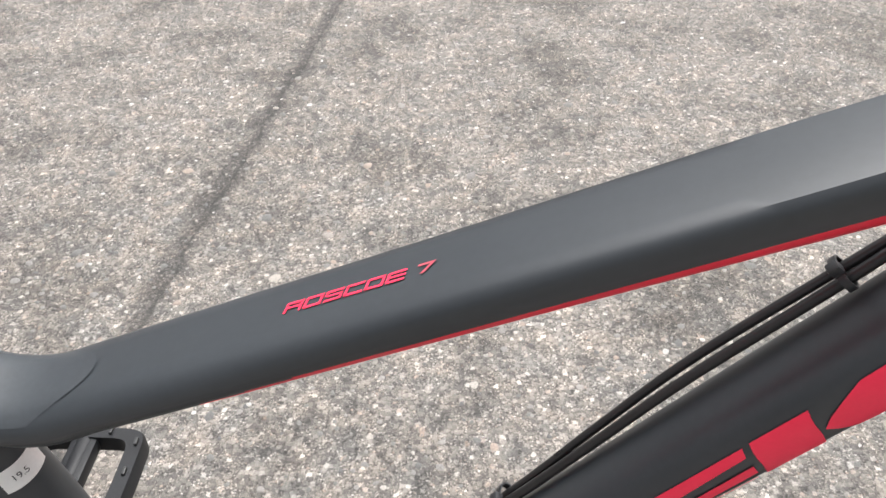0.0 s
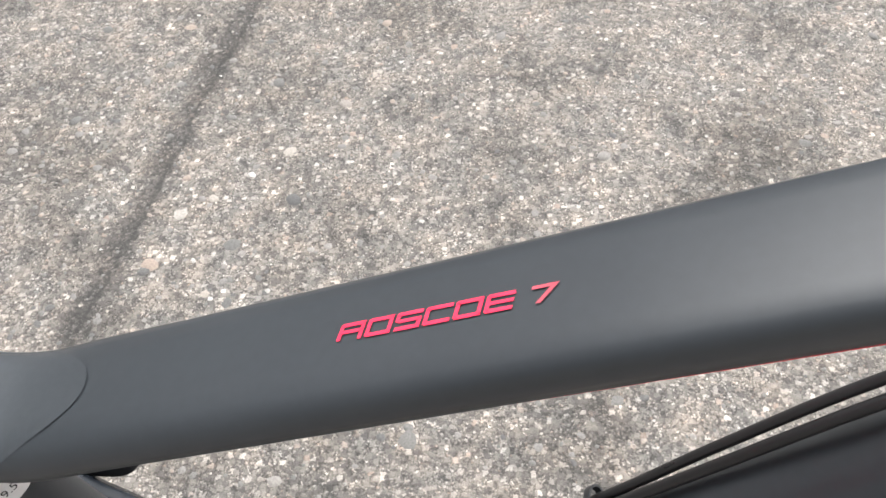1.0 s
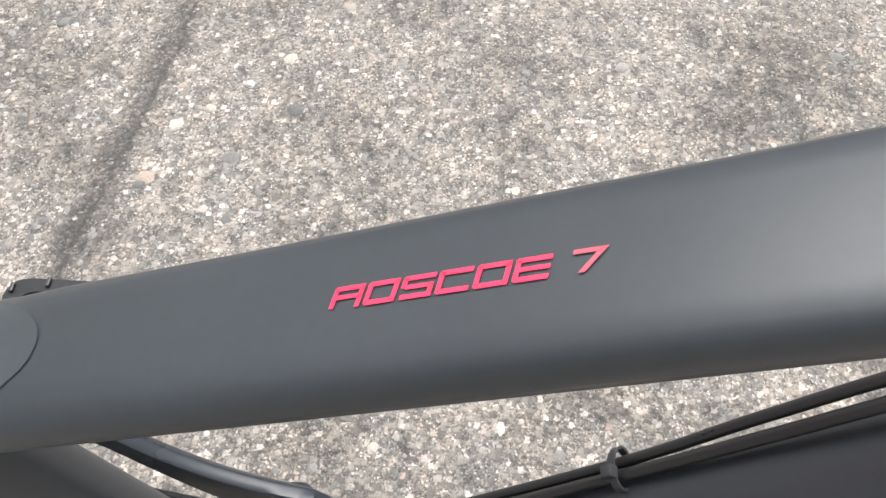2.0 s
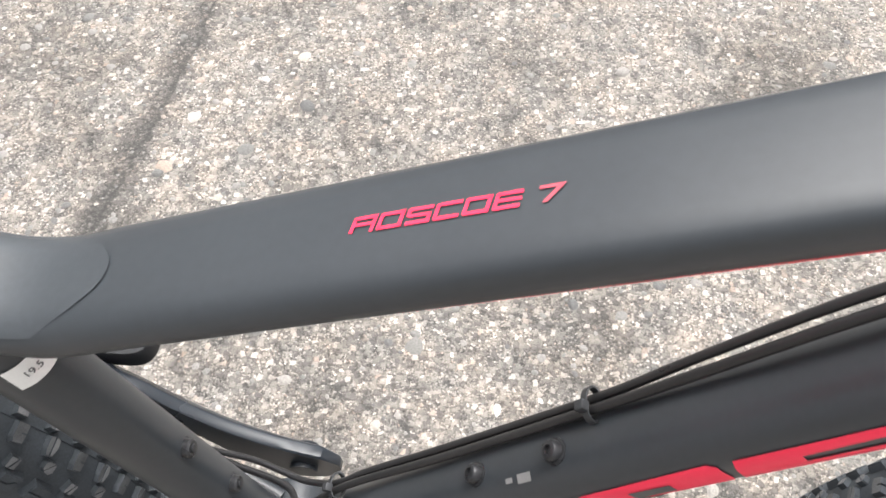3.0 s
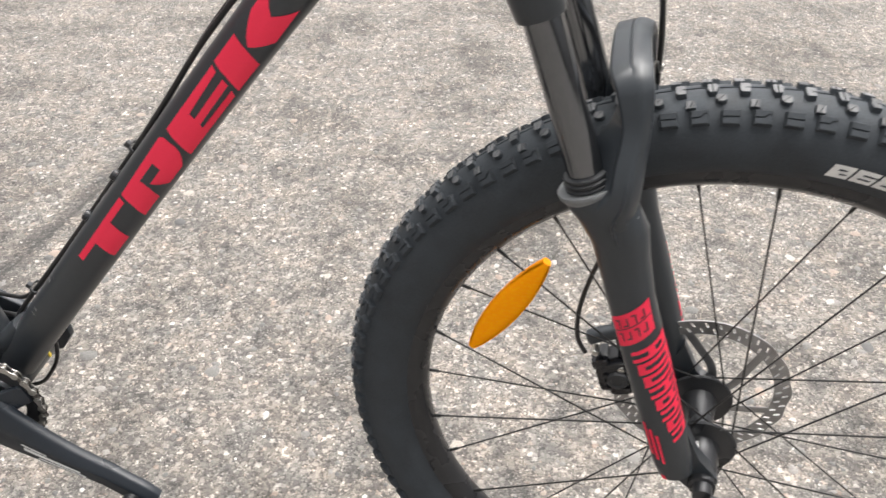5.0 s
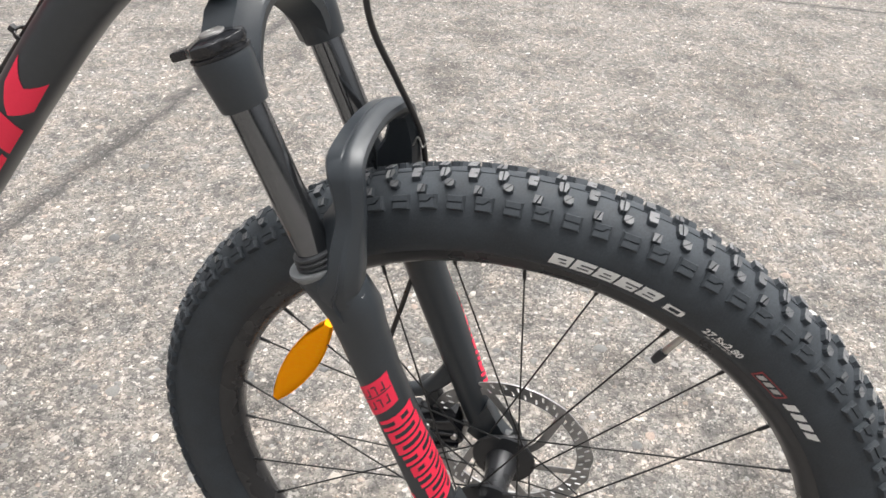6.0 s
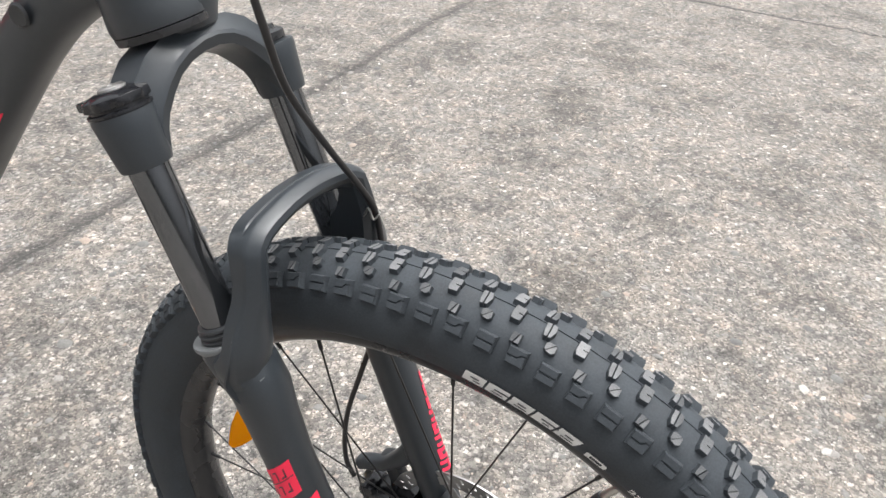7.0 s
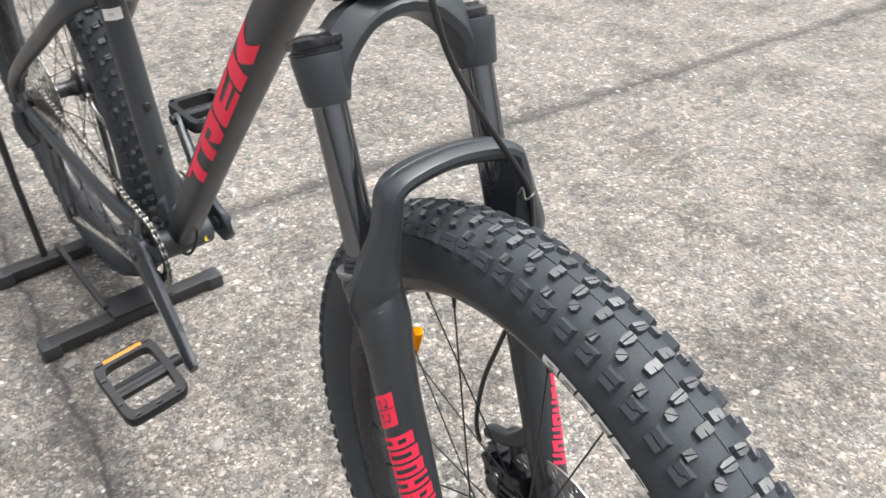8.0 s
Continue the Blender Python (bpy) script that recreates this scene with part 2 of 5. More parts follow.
def frames(pts, side=None):
    """Tangent, side and up along a line; side is carried along when not given."""
    res = []
    s = Vector(side) if side else None
    for i, p in enumerate(pts):
        t = (pts[min(i + 1, len(pts) - 1)] - pts[max(i - 1, 0)]).normalized()
        if s is None:
            s = t.orthogonal().normalized()
        s = (s - t * s.dot(t)).normalized()
        res.append((p, t, s.copy(), t.cross(s)))
        if side:
            s = Vector(side)
    return res


def superloop(p, s, u, a, b, power=2.0, n=24, shift=0.0):
    out = []
    for i in range(n):
        w = 2 * math.pi * i / n
        c, d = math.cos(w), math.sin(w)
        out.append(p + s * (a * math.copysign(abs(c) ** (2 / power), c)) + u * (b * math.copysign(abs(d) ** (2 / power), d) + shift))
    return out


def tube(bm, pts, radius, n=16, side=None, mat=0):
    pts = [Vector(p) for p in pts]
    r = radius if callable(radius) else (lambda f: radius)
    L = len(pts) - 1
    rings(bm, [superloop(p, s, u, r(i / L), r(i / L), 2.0, n) for i, (p, t, s, u) in enumerate(frames(pts, side))], mat=mat)


def turned(bm, profile, m=None, n=32, mat=0):
    """A solid of revolution about local y: profile of (radius, y)."""
    m = m or Matrix()
    loops = []
    for r, y in profile:
        loops.append([m @ Vector((r * math.cos(2 * math.pi * i / n), y, r * math.sin(2 * math.pi * i / n))) for i in range(n)])
    rings(bm, loops, caps=True, mat=mat)


def box(bm, size, m=None, bevel=0.0, mat=0):
    geo = bmesh.ops.create_cube(bm, size=1.0, matrix=(m or Matrix()) @ Matrix.Diagonal((*size, 1)))
    faces = {f for v in geo["verts"] for f in v.link_faces}
    for f in faces:
        f.material_index = mat
    if bevel:
        edges = list({e for v in geo["verts"] for e in v.link_edges})
        bmesh.ops.bevel(bm, geom=edges, offset=bevel, segments=2, affect="EDGES", profile=0.6)


def slab(bm, outline, y0, y1, m=None, mat=0):
    """A plate: outline of (x, z) drawn from y0 to y1."""
    m = m or Matrix()
    rings(bm, [[m @ Vector((x, y, z)) for x, z in outline] for y in (y0, y1)], mat=mat)


# ---- ground ----
bm = bmesh.new()
bmesh.ops.create_grid(bm, x_segments=40, y_segments=40, size=400.0)
ground = part("ground", bm, ASPHALT, smooth=False)
tagged(ground, "weathered grey asphalt with pale embedded stones and dark seams", "ground", kind="structure")

# ---- the bicycle: frame ----
bicycle = new("bicycle")
bicycle.empty_display_size = 0.1
tagged(bicycle, "matte black mountain bike with red markings in a floor stand", "bicycle")

BB = Vector((-0.009, 0, 0.330))            # bottom bracket
REAR = Vector((-0.450, 0, 0.410))          # rear axle, lifted by the stand
FRONT = Vector((0.730, -0.018, 0.366))     # front axle
DT_LINE = catmull([(-0.008, 0, 0.335), (0.096, 0, 0.469), (0.217, 0, 0.622), (0.329, 0, 0.760), (0.395, 0, 0.834), (0.445, 0, 0.872), (0.495, 0, 0.890)], 14)
DT_FRAMES = frames(DT_LINE, (0, 1, 0))


def dt_section(f):
    """Half width, half height and squareness of the down tube."""
    k = min(1, max(0, f))
    return 0.0220 + 0.0015 * k, 0.0215 + 0.0005 * k, 2.3 + 0.3 * math.sin(math.pi * k)


def dt_point(f, w, lift=0.0):
    """A point of the down tube's skin: f along it, w degrees round it from the right side upwards."""
    x = f * (len(DT_FRAMES) - 1)
    i = min(int(x), len(DT_FRAMES) - 2)
    k = x - i
    p = DT_FRAMES[i][0].lerp(DT_FRAMES[i + 1][0], k)
    t = DT_FRAMES[i][1].lerp(DT_FRAMES[i + 1][1], k).normalized()
    s = Vector((0, 1, 0))
    up = s.cross(t) * -1
    up = up if up.z > 0 else -up
    a, b, n = dt_section(f)
    c, d = math.cos(radians(w)), math.sin(radians(w))
    return p - s * ((a + lift) * math.copysign(abs(c) ** (2 / n), c)) + up * ((b + lift) * math.copysign(abs(d) ** (2 / n), d))


bm = bmesh.new()
rings(bm, [[dt_point(i / 84, w * 12) for w in range(30)] for i in range(85)])
down_tube = part("down_tube", bm, FRAME, bicycle)


def dt_f(x):
    """Where along the down tube a given x lies."""
    for i in range(len(DT_LINE) - 1):
        if DT_LINE[i].x <= x <= DT_LINE[i + 1].x:
            return (i + (x - DT_LINE[i].x) / (DT_LINE[i + 1].x - DT_LINE[i].x)) / (len(DT_LINE) - 1)
    return 1.0


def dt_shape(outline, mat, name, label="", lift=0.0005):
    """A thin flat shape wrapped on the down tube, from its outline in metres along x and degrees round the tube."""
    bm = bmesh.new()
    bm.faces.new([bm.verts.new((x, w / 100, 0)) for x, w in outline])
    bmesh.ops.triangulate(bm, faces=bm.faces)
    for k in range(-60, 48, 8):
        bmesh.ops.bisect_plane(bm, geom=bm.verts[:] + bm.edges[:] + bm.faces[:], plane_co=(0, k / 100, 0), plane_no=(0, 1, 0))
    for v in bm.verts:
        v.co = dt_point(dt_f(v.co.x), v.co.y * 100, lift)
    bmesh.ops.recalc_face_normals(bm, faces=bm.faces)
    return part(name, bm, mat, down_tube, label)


def dt_patch(x0, x1, w0, w1, mat, name="decal", lean=0.0, label=""):
    """A small four-cornered marking on the down tube."""
    return dt_shape([(x0, w0), (x1, w0), (x1 + lean, w1), (x0 + lean, w1)], mat, name, label)


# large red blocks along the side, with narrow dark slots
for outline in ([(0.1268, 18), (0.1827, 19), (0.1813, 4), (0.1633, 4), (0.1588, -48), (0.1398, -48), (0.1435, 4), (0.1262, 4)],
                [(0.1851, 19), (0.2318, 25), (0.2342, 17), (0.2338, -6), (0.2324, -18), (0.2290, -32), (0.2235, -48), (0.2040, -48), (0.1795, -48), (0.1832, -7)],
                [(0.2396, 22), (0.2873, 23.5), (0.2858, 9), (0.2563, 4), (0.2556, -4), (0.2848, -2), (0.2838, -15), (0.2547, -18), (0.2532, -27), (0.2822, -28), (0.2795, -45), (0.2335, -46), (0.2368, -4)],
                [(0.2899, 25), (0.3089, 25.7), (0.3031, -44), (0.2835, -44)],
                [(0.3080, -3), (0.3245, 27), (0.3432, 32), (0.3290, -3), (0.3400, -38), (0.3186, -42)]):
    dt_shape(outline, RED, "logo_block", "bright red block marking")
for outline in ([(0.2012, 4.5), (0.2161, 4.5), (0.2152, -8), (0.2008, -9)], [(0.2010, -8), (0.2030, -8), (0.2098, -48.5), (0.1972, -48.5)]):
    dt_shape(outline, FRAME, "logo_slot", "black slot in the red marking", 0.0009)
for x0, x1, w0, w1 in ((0.1600, 0.1632, 73, 66), (0.1655, 0.1715, 75, 62), (0.0605, 0.0617, 40, 24), (0.0645, 0.066, 40, 26), (0.090, 0.092, 62, 45), (0.096, 0.0965, 60, 40)):
    dt_patch(x0, x1, w0, w1, GREYINK, "print_bar", 0.0, "small grey print bar")

# top tube
TT_A, TT_SLOPE = Vector((0.078, 0, 0.7700)), 0.4173


def tt_top(x):
    """Height of the top tube's upper face: a slight upward sweep to the front, a fillet at the rear."""
    z = TT_A.z + TT_SLOPE * (x - TT_A.x)
    return z + 9.0 * max(0, -0.036 - x) ** 2


def tt_loop(x):
    k = min(1, max(0, (x + 0.1) / 0.55))
    a = 0.0280 - 0.0050 * k - 0.05 * max(0, -0.03 - x)
    h = 0.89 + 0.535 * k + 0.35 * max(0, -0.02 - x) / 0.09
    soft = [(0, 0), (0.42, -0.0001), (0.62, -0.0010), (0.78, -0.0030), (0.91, -0.0066), (1.0, -0.0115), (0.975, -0.0155), (0.87, -0.0195), (0.66, -0.0235), (0.35, -0.0266), (0, -0.0275)]
    crisp = [(0, 0), (0.60, -0.0001), (0.88, -0.0008), (0.965, -0.0026), (1.0, -0.0058), (0.985, -0.0098), (0.94, -0.0148), (0.85, -0.0188), (0.66, -0.0230), (0.35, -0.0264), (0, -0.0275)]
    e = min(1, max(0, (x + 0.03) / 0.30))
    rim = [(y0 + (y1 - y0) * e, z0 + (z1 - z0) * e) for (y0, z0), (y1, z1) in zip(soft, crisp)]
    # closer points on the lower flank, where the red begins
    rim = rim[:5] + [tuple(p + (q - p) * j / 3 for p, q in zip(rim[i], rim[i + 1])) for i in range(5, 9) for j in range(3)] + rim[9:]
    pts = [(y * a, z * h) for y, z in rim]
    pts = pts + [(-y, z) for y, z in reversed(pts[1:-1])]
    n = Vector((-0.387, 0, 1)).normalized()
    c = Vector((x, 0.0039 + 0.0036 * k, tt_top(x)))
    return [c + Vector((0, -y, 0)) + n * z for y, z in pts]


bm = bmesh.new()
rings(bm, [tt_loop(-0.115 + 0.59 * i / 80) for i in range(81)])
for i, f in enumerate(bm.faces):
    x = f.calc_center_median().x
    if len(f.verts) == 4 and x > -0.07 and np.interp(x, (-0.07, -0.02, 0.03, 0.08), (17, 14.4, 10.6, 8)) <= i % 36 <= 24:
        f.material_index = 1
top_tube = part("top_tube", bm, [FRAME, REDPAINT], bicycle, "matte black tube with a red underside")


def tt_patch(corners, mat, name, label):
    bm = bmesh.new()
    n = Vector((-TT_SLOPE, 0, 1)).normalized()
    bm.faces.new([bm.verts.new(Vector((x, y, tt_top(x))) + n * 0.0006) for x, y in corners])
    bmesh.ops.recalc_face_normals(bm, faces=bm.faces)
    return part(name, bm, mat, top_tube, label, smooth=False)


def name_shape(x, w, strokes):
    """A thin outlined shape on the top tube, slanted; strokes are (u0, u1, v0, v1) in parts of its width and height."""
    bm = bmesh.new()
    n = Vector((-TT_SLOPE, 0, 1)).normalized()
    for u0, u1, v0, v1 in strokes:
        quad = []
        for u, v in ((u0, v0), (u1, v0), (u1, v1), (u0, v1)):
            px = x + u * w + 0.0014 * v
            quad.append(bm.verts.new(Vector((px, 0.0011 + 0.0064 * v, tt_top(px))) + n * 0.0005))
        bm.faces.new(quad)
    bmesh.ops.recalc_face_normals(bm, faces=bm.faces)
    return part("name_shape", bm, RED, top_tube, "thin red outlined marking", smooth=False)


BAR_T, BAR_B, BAR_M = (0.05, 1.0, 0.80, 1.0), (0.05, 1.0, 0.0, 0.20), (0.12, 1.0, 0.42, 0.60)
UP_L, UP_R = (0.0, 0.15, 0.06, 0.94), (0.85, 1.0, 0.06, 0.94)
for k, strokes in enumerate(((BAR_T, BAR_M, UP_L, (0.85, 1.0, 0.0, 0.9)), (BAR_T, BAR_B, UP_L, UP_R), (BAR_T, BAR_M, BAR_B, (0.0, 0.15, 0.5, 0.94), (0.85, 1.0, 0.1, 0.55)),
                             (BAR_T, BAR_B, UP_L), (BAR_T, BAR_B, UP_L, UP_R), (BAR_T, BAR_M, BAR_B, UP_L))):
    name_shape(0.0768 + k * 0.00895, 0.0080, strokes)
# numeral in the dimmed red, which paints in the gloss seen over it
for corners in ([(0.1352, 0.0062), (0.1420, 0.0062), (0.1423, 0.0074), (0.1354, 0.0074)], [(0.1360, 0.0012), (0.1375, 0.0012), (0.1430, 0.0074), (0.1414, 0.0074)]):
    tt_patch(corners, DIMRED, "name_shape", "red numeral stroke, dimmed for the gloss over it")


# smoothed weld where the tube meets the seat tube, its sheen put into a paler colour
def tt_skin(x, y, lift):
    """A point of the top tube's upper skin at x, y."""
    ring = tt_loop(x)[:6]
    nrm = Vector((-0.387, 0, 1)).normalized()
    rel = abs(ring[0].y - y)
    across = [abs(ring[0].y - p.y) for p in ring]
    down = [(p - ring[0]).dot(nrm) for p in ring]
    return Vector((x, y, tt_top(x))) + nrm * (float(np.interp(rel, across, down)) + lift)


bm = bmesh.new()
rows = []
for j in range(13):
    y = -0.0190 + 0.0455 * j / 12
    xe = -0.0165 - 0.030 * min(1, abs(y - 0.004) / 0.0228) ** 2.2
    rows.append([bm.verts.new(tt_skin(-0.098 + (xe + 0.098) * i / 12, y, 0.0005)) for i in range(13)])
for a, b in zip(rows, rows[1:]):
    for i in range(12):
        bm.faces.new((a[i], a[i + 1], b[i + 1], b[i]))
bmesh.ops.recalc_face_normals(bm, faces=bm.faces)
part("weld_fillet", bm, WELD, top_tube, "smoothed weld, painted paler for its sheen")


# seat tube
def st_axis(z):
    return Vector((BB.x + 0.0005 - (z - BB.z) * 0.223, 0, z))


bm = bmesh.new()
tube(bm, [st_axis(0.33 + 0.385 * i / 20) for i in range(21)], lambda f: 0.0187 + 0.003 * max(0, 1 - f * 8), 28, (0, 1, 0))
seat_tube = part("seat_tube", bm, FRAME, bicycle)
# smoothed, faceted weld at the foot of the seat tube, its highlight painted in as paler grey
bm = bmesh.new()
rows = []
for j in range(9):
    f = j / 8
    row = []
    for i in range(11):
        w = radians(-28 + 82 * i / 10)
        top = 0.388 + 0.024 * i / 10
        z = 0.362 + (top - 0.362) * f
        r = 0.0238 + 0.0012 * math.sin(5.0 * f + i * 0.5) if 0 < i < 10 and 0 < j < 8 else 0.0190
        row.append(bm.verts.new(st_axis(z) + Vector((r * math.sin(w), -r * math.cos(w), 0))))
    rows.append(row)
for a, b in zip(rows, rows[1:]):
    for i in range(10):
        bm.faces.new((a[i], a[i + 1], b[i + 1], b[i]))
bmesh.ops.recalc_face_normals(bm, faces=bm.faces)
part("weld_fillet", bm, WELD, seat_tube, "smoothed weld, painted paler for its sheen")
# smooth joint of seat tube and top tube
bm = bmesh.new()
loops = []
for i in range(13):
    k = i / 12
    z = 0.680 + 0.13 * k
    p = st_axis(z) + Vector((-0.030 * k, 0.003 * k, 0))
    swell = math.sin(math.pi * min(1, k * 1.4)) ** 2
    loops.append(superloop(p, Vector((0, 1, 0)), Vector((1, 0, 0.25)).normalized(), 0.0190 + 0.0035 * swell, 0.0192 + 0.004 * swell, 2.2, 28))
rings(bm, loops)
part("seat_tube_collar", bm, FRAME, bicycle)
for z in (0.541, 0.479):
    bm = bmesh.new()
    d = Vector((1, 0, 0.223)).normalized()
    p = st_axis(z - 0.004) + d * 0.0175
    turned(bm, [(0.0001, 0.007), (0.0026, 0.0068), (0.0026, 0.0055), (0.0045, 0.0055), (0.0055, 0.0045), (0.0055, 0.0), (0.007, 0.0), (0.007, -0.002)],
           Matrix.Translation(p) @ d.to_track_quat("Y", "Z").to_matrix().to_4x4(), 16)
    part("bottle_bolt", bm, ANOD, seat_tube, "small black bolt")
bm = bmesh.new()
rows = []
for z0, lean in ((0.6572, 0.0022), (0.6722, 0.0022)):
    rows.append([bm.verts.new(st_axis(z0 + lean * i / 11) + Vector((0.0195 * math.sin(radians(25 + 7.0 * i)), -0.0195 * math.cos(radians(25 + 7.0 * i)), 0))) for i in range(12)])
for i in range(11):
    bm.faces.new((rows[0][i], rows[0][i + 1], rows[1][i + 1], rows[1][i]))
part("size_sticker", bm, WHITE, seat_tube, "white size sticker")
txt = bpy.data.curves.new("size_text", "FONT")
txt.body, txt.size, txt.align_x, txt.align_y = "19.5", 0.0056, "CENTER", "CENTER"


def text_mesh(curve):
    ob = bpy.data.objects.new("text_source", curve)
    scene.collection.objects.link(ob)
    me = bpy.data.meshes.new_from_object(ob.evaluated_get(bpy.context.evaluated_depsgraph_get()))
    bpy.data.objects.remove(ob)
    return me


me = text_mesh(txt)
for v in me.vertices:
    a = radians(56) + v.co.x / 0.0198
    v.co = st_axis(0.6655 + v.co.y) + Vector((0.0199 * math.sin(a), -0.0199 * math.cos(a), 0))
me.materials.clear()
me.materials.append(PLASTIC)
num = new("size_number", me)
num.parent = seat_tube

# bottom bracket shell and gussets
bm = bmesh.new()
turned(bm, [(0.012, -0.044), (0.021, -0.044), (0.0235, -0.04), (0.0235, 0.04), (0.021, 0.044), (0.012, 0.044)], Matrix.Translation(BB), 32)
part("bottom_bracket", bm, FRAME, bicycle)
bm = bmesh.new()
fr = frames(catmull([(-0.030, -0.001, 0.384), (-0.012, -0.001, 0.372), (0.006, -0.001, 0.381), (0.024, -0.001, 0.398)], 5), (0, 1, 0))
rings(bm, [superloop(p, s, u, 0.0178 - 0.004 * abs(i / 7.5 - 1) ** 2, 0.0130, 2.6, 20) for i, (p, t, s, u) in enumerate(fr)])
bmesh.ops.recalc_face_normals(bm, faces=bm.faces)
part("weld_yoke", bm, FRAME, bicycle, "bare grey weld yoke")

# head tube on the steering axis
AXIS_UP = Vector((-0.350, 0, 0.937))
HT0 = Vector((0.5065, -0.003, 0.858))
bm = bmesh.new()
mt = Matrix.Translation(HT0) @ AXIS_UP.to_track_quat("Y", "Z").to_matrix().to_4x4()
turned(bm, [(0.02, 0.0), (0.0325, 0.0), (0.0332, 0.004), (0.0325, 0.012), (0.0305, 0.03), (0.0285, 0.07), (0.0285, 0.108), (0.027, 0.112), (0.02, 0.112)], mt, 36)
part("head_tube", bm, FRAME, bicycle)
bm = bmesh.new()
turned(bm, [(0.015, -0.006), (0.0315, -0.006), (0.0322, -0.003), (0.0322, -0.0008), (0.015, -0.0008)], mt, 36)
part("headset", bm, ANOD, bicycle)
bm = bmesh.new()
turned(bm, [(0.015, 0.113), (0.025, 0.113), (0.0255, 0.118), (0.021, 0.126), (0.015, 0.128)], mt, 36)
part("headset", bm, ANOD, bicycle)
bm = bmesh.new()
turned(bm, [(0.0001, 0.0), (0.0001, 0.0005), (0.0075, 0.0005), (0.009, -0.001)], Matrix.Translation((0.405, -0.0265, 0.851)) @ pose(0, 0, 0, 0, 0, 180), 16)
part("cable_port", bm, PLASTIC, bicycle)


def stay(name, line, ra, rb, power=2.3):
    for s in (-1, 1):
        bm = bmesh.new()
        pts = catmull([(x, y * s, z) for x, y, z in line], 8)
        fr = frames(pts, (0, 1, 0))
        L = len(fr) - 1
        rings(bm, [superloop(p, sd, u, ra[0] + (ra[1] - ra[0]) * i / L, rb[0] + (rb[1] - rb[0]) * i / L, power, 16) for i, (p, t, sd, u) in enumerate(fr)])
        part(name, bm, FRAME, bicycle)


stay("chainstay", [(-0.02, 0.028, 0.338), (-0.07, 0.046, 0.345), (-0.14, 0.054, 0.352), (-0.26, 0.060, 0.368), (-0.38, 0.068, 0.388), (-0.452, 0.072, 0.404)], (0.010, 0.008), (0.017, 0.011))
stay("seatstay", [(-0.096, 0.014, 0.686), (-0.130, 0.044, 0.667), (-0.25, 0.062, 0.585), (-0.37, 0.070, 0.508), (-0.440, 0.076, 0.452), (-0.456, 0.076, 0.412)], (0.011, 0.0085), (0.016, 0.010))
for s in (-1, 1):
    bm = bmesh.new()
    slab(bm, [(REAR.x + dx, REAR.z + dz) for dx, dz in ((-0.02, -0.012), (0.018, -0.02), (0.03, -0.004), (0.022, 0.022), (-0.004, 0.026), (-0.022, 0.012))], 0.071 * s, 0.078 * s)
    bmesh.ops.recalc_face_normals(bm, faces=bm.faces)
    part("dropout", bm, FRAME, bicycle)

# ---- wheels ----


TYRE_R, TYRE_H, TYRE_W = 0.3280, 0.0338, 0.0335      # ring radius, half height and half width of the tyre


TYRE_N = 100                                          # knob pitches round the tyre


def casing_mesh():
    """The smooth casing, with a raised bead line on each side wall."""
    bm = bmesh.new()
    prof = []
    for k in range(37):
        deg = -146 + 292 * k / 36
        f = radians(deg)
        swell = 0.0005 if abs(abs(deg) - 121.7) < 2 else 0.0
        prof.append((TYRE_R + (TYRE_H + swell) * math.cos(f), (TYRE_W + swell) * math.sin(f)))
    N = 120
    rings(bm, [[Vector((r * math.cos(a), y, r * math.sin(a))) for r, y in prof] for a in [2 * math.pi * i / N for i in range(N)]], closed=True, caps=False)
    # parting line round the middle
    rr = TYRE_R + TYRE_H
    rings(bm, [[Vector((r * math.cos(a), y, r * math.sin(a))) for r, y in ((rr - 0.0004, -0.0007), (rr + 0.0007, -0.0004), (rr + 0.0007, 0.0004), (rr - 0.0004, 0.0007))] for a in [2 * math.pi * i / N for i in range(N)]], closed=True, caps=False)
    bmesh.ops.recalc_face_normals(bm, faces=bm.faces)
    return bm


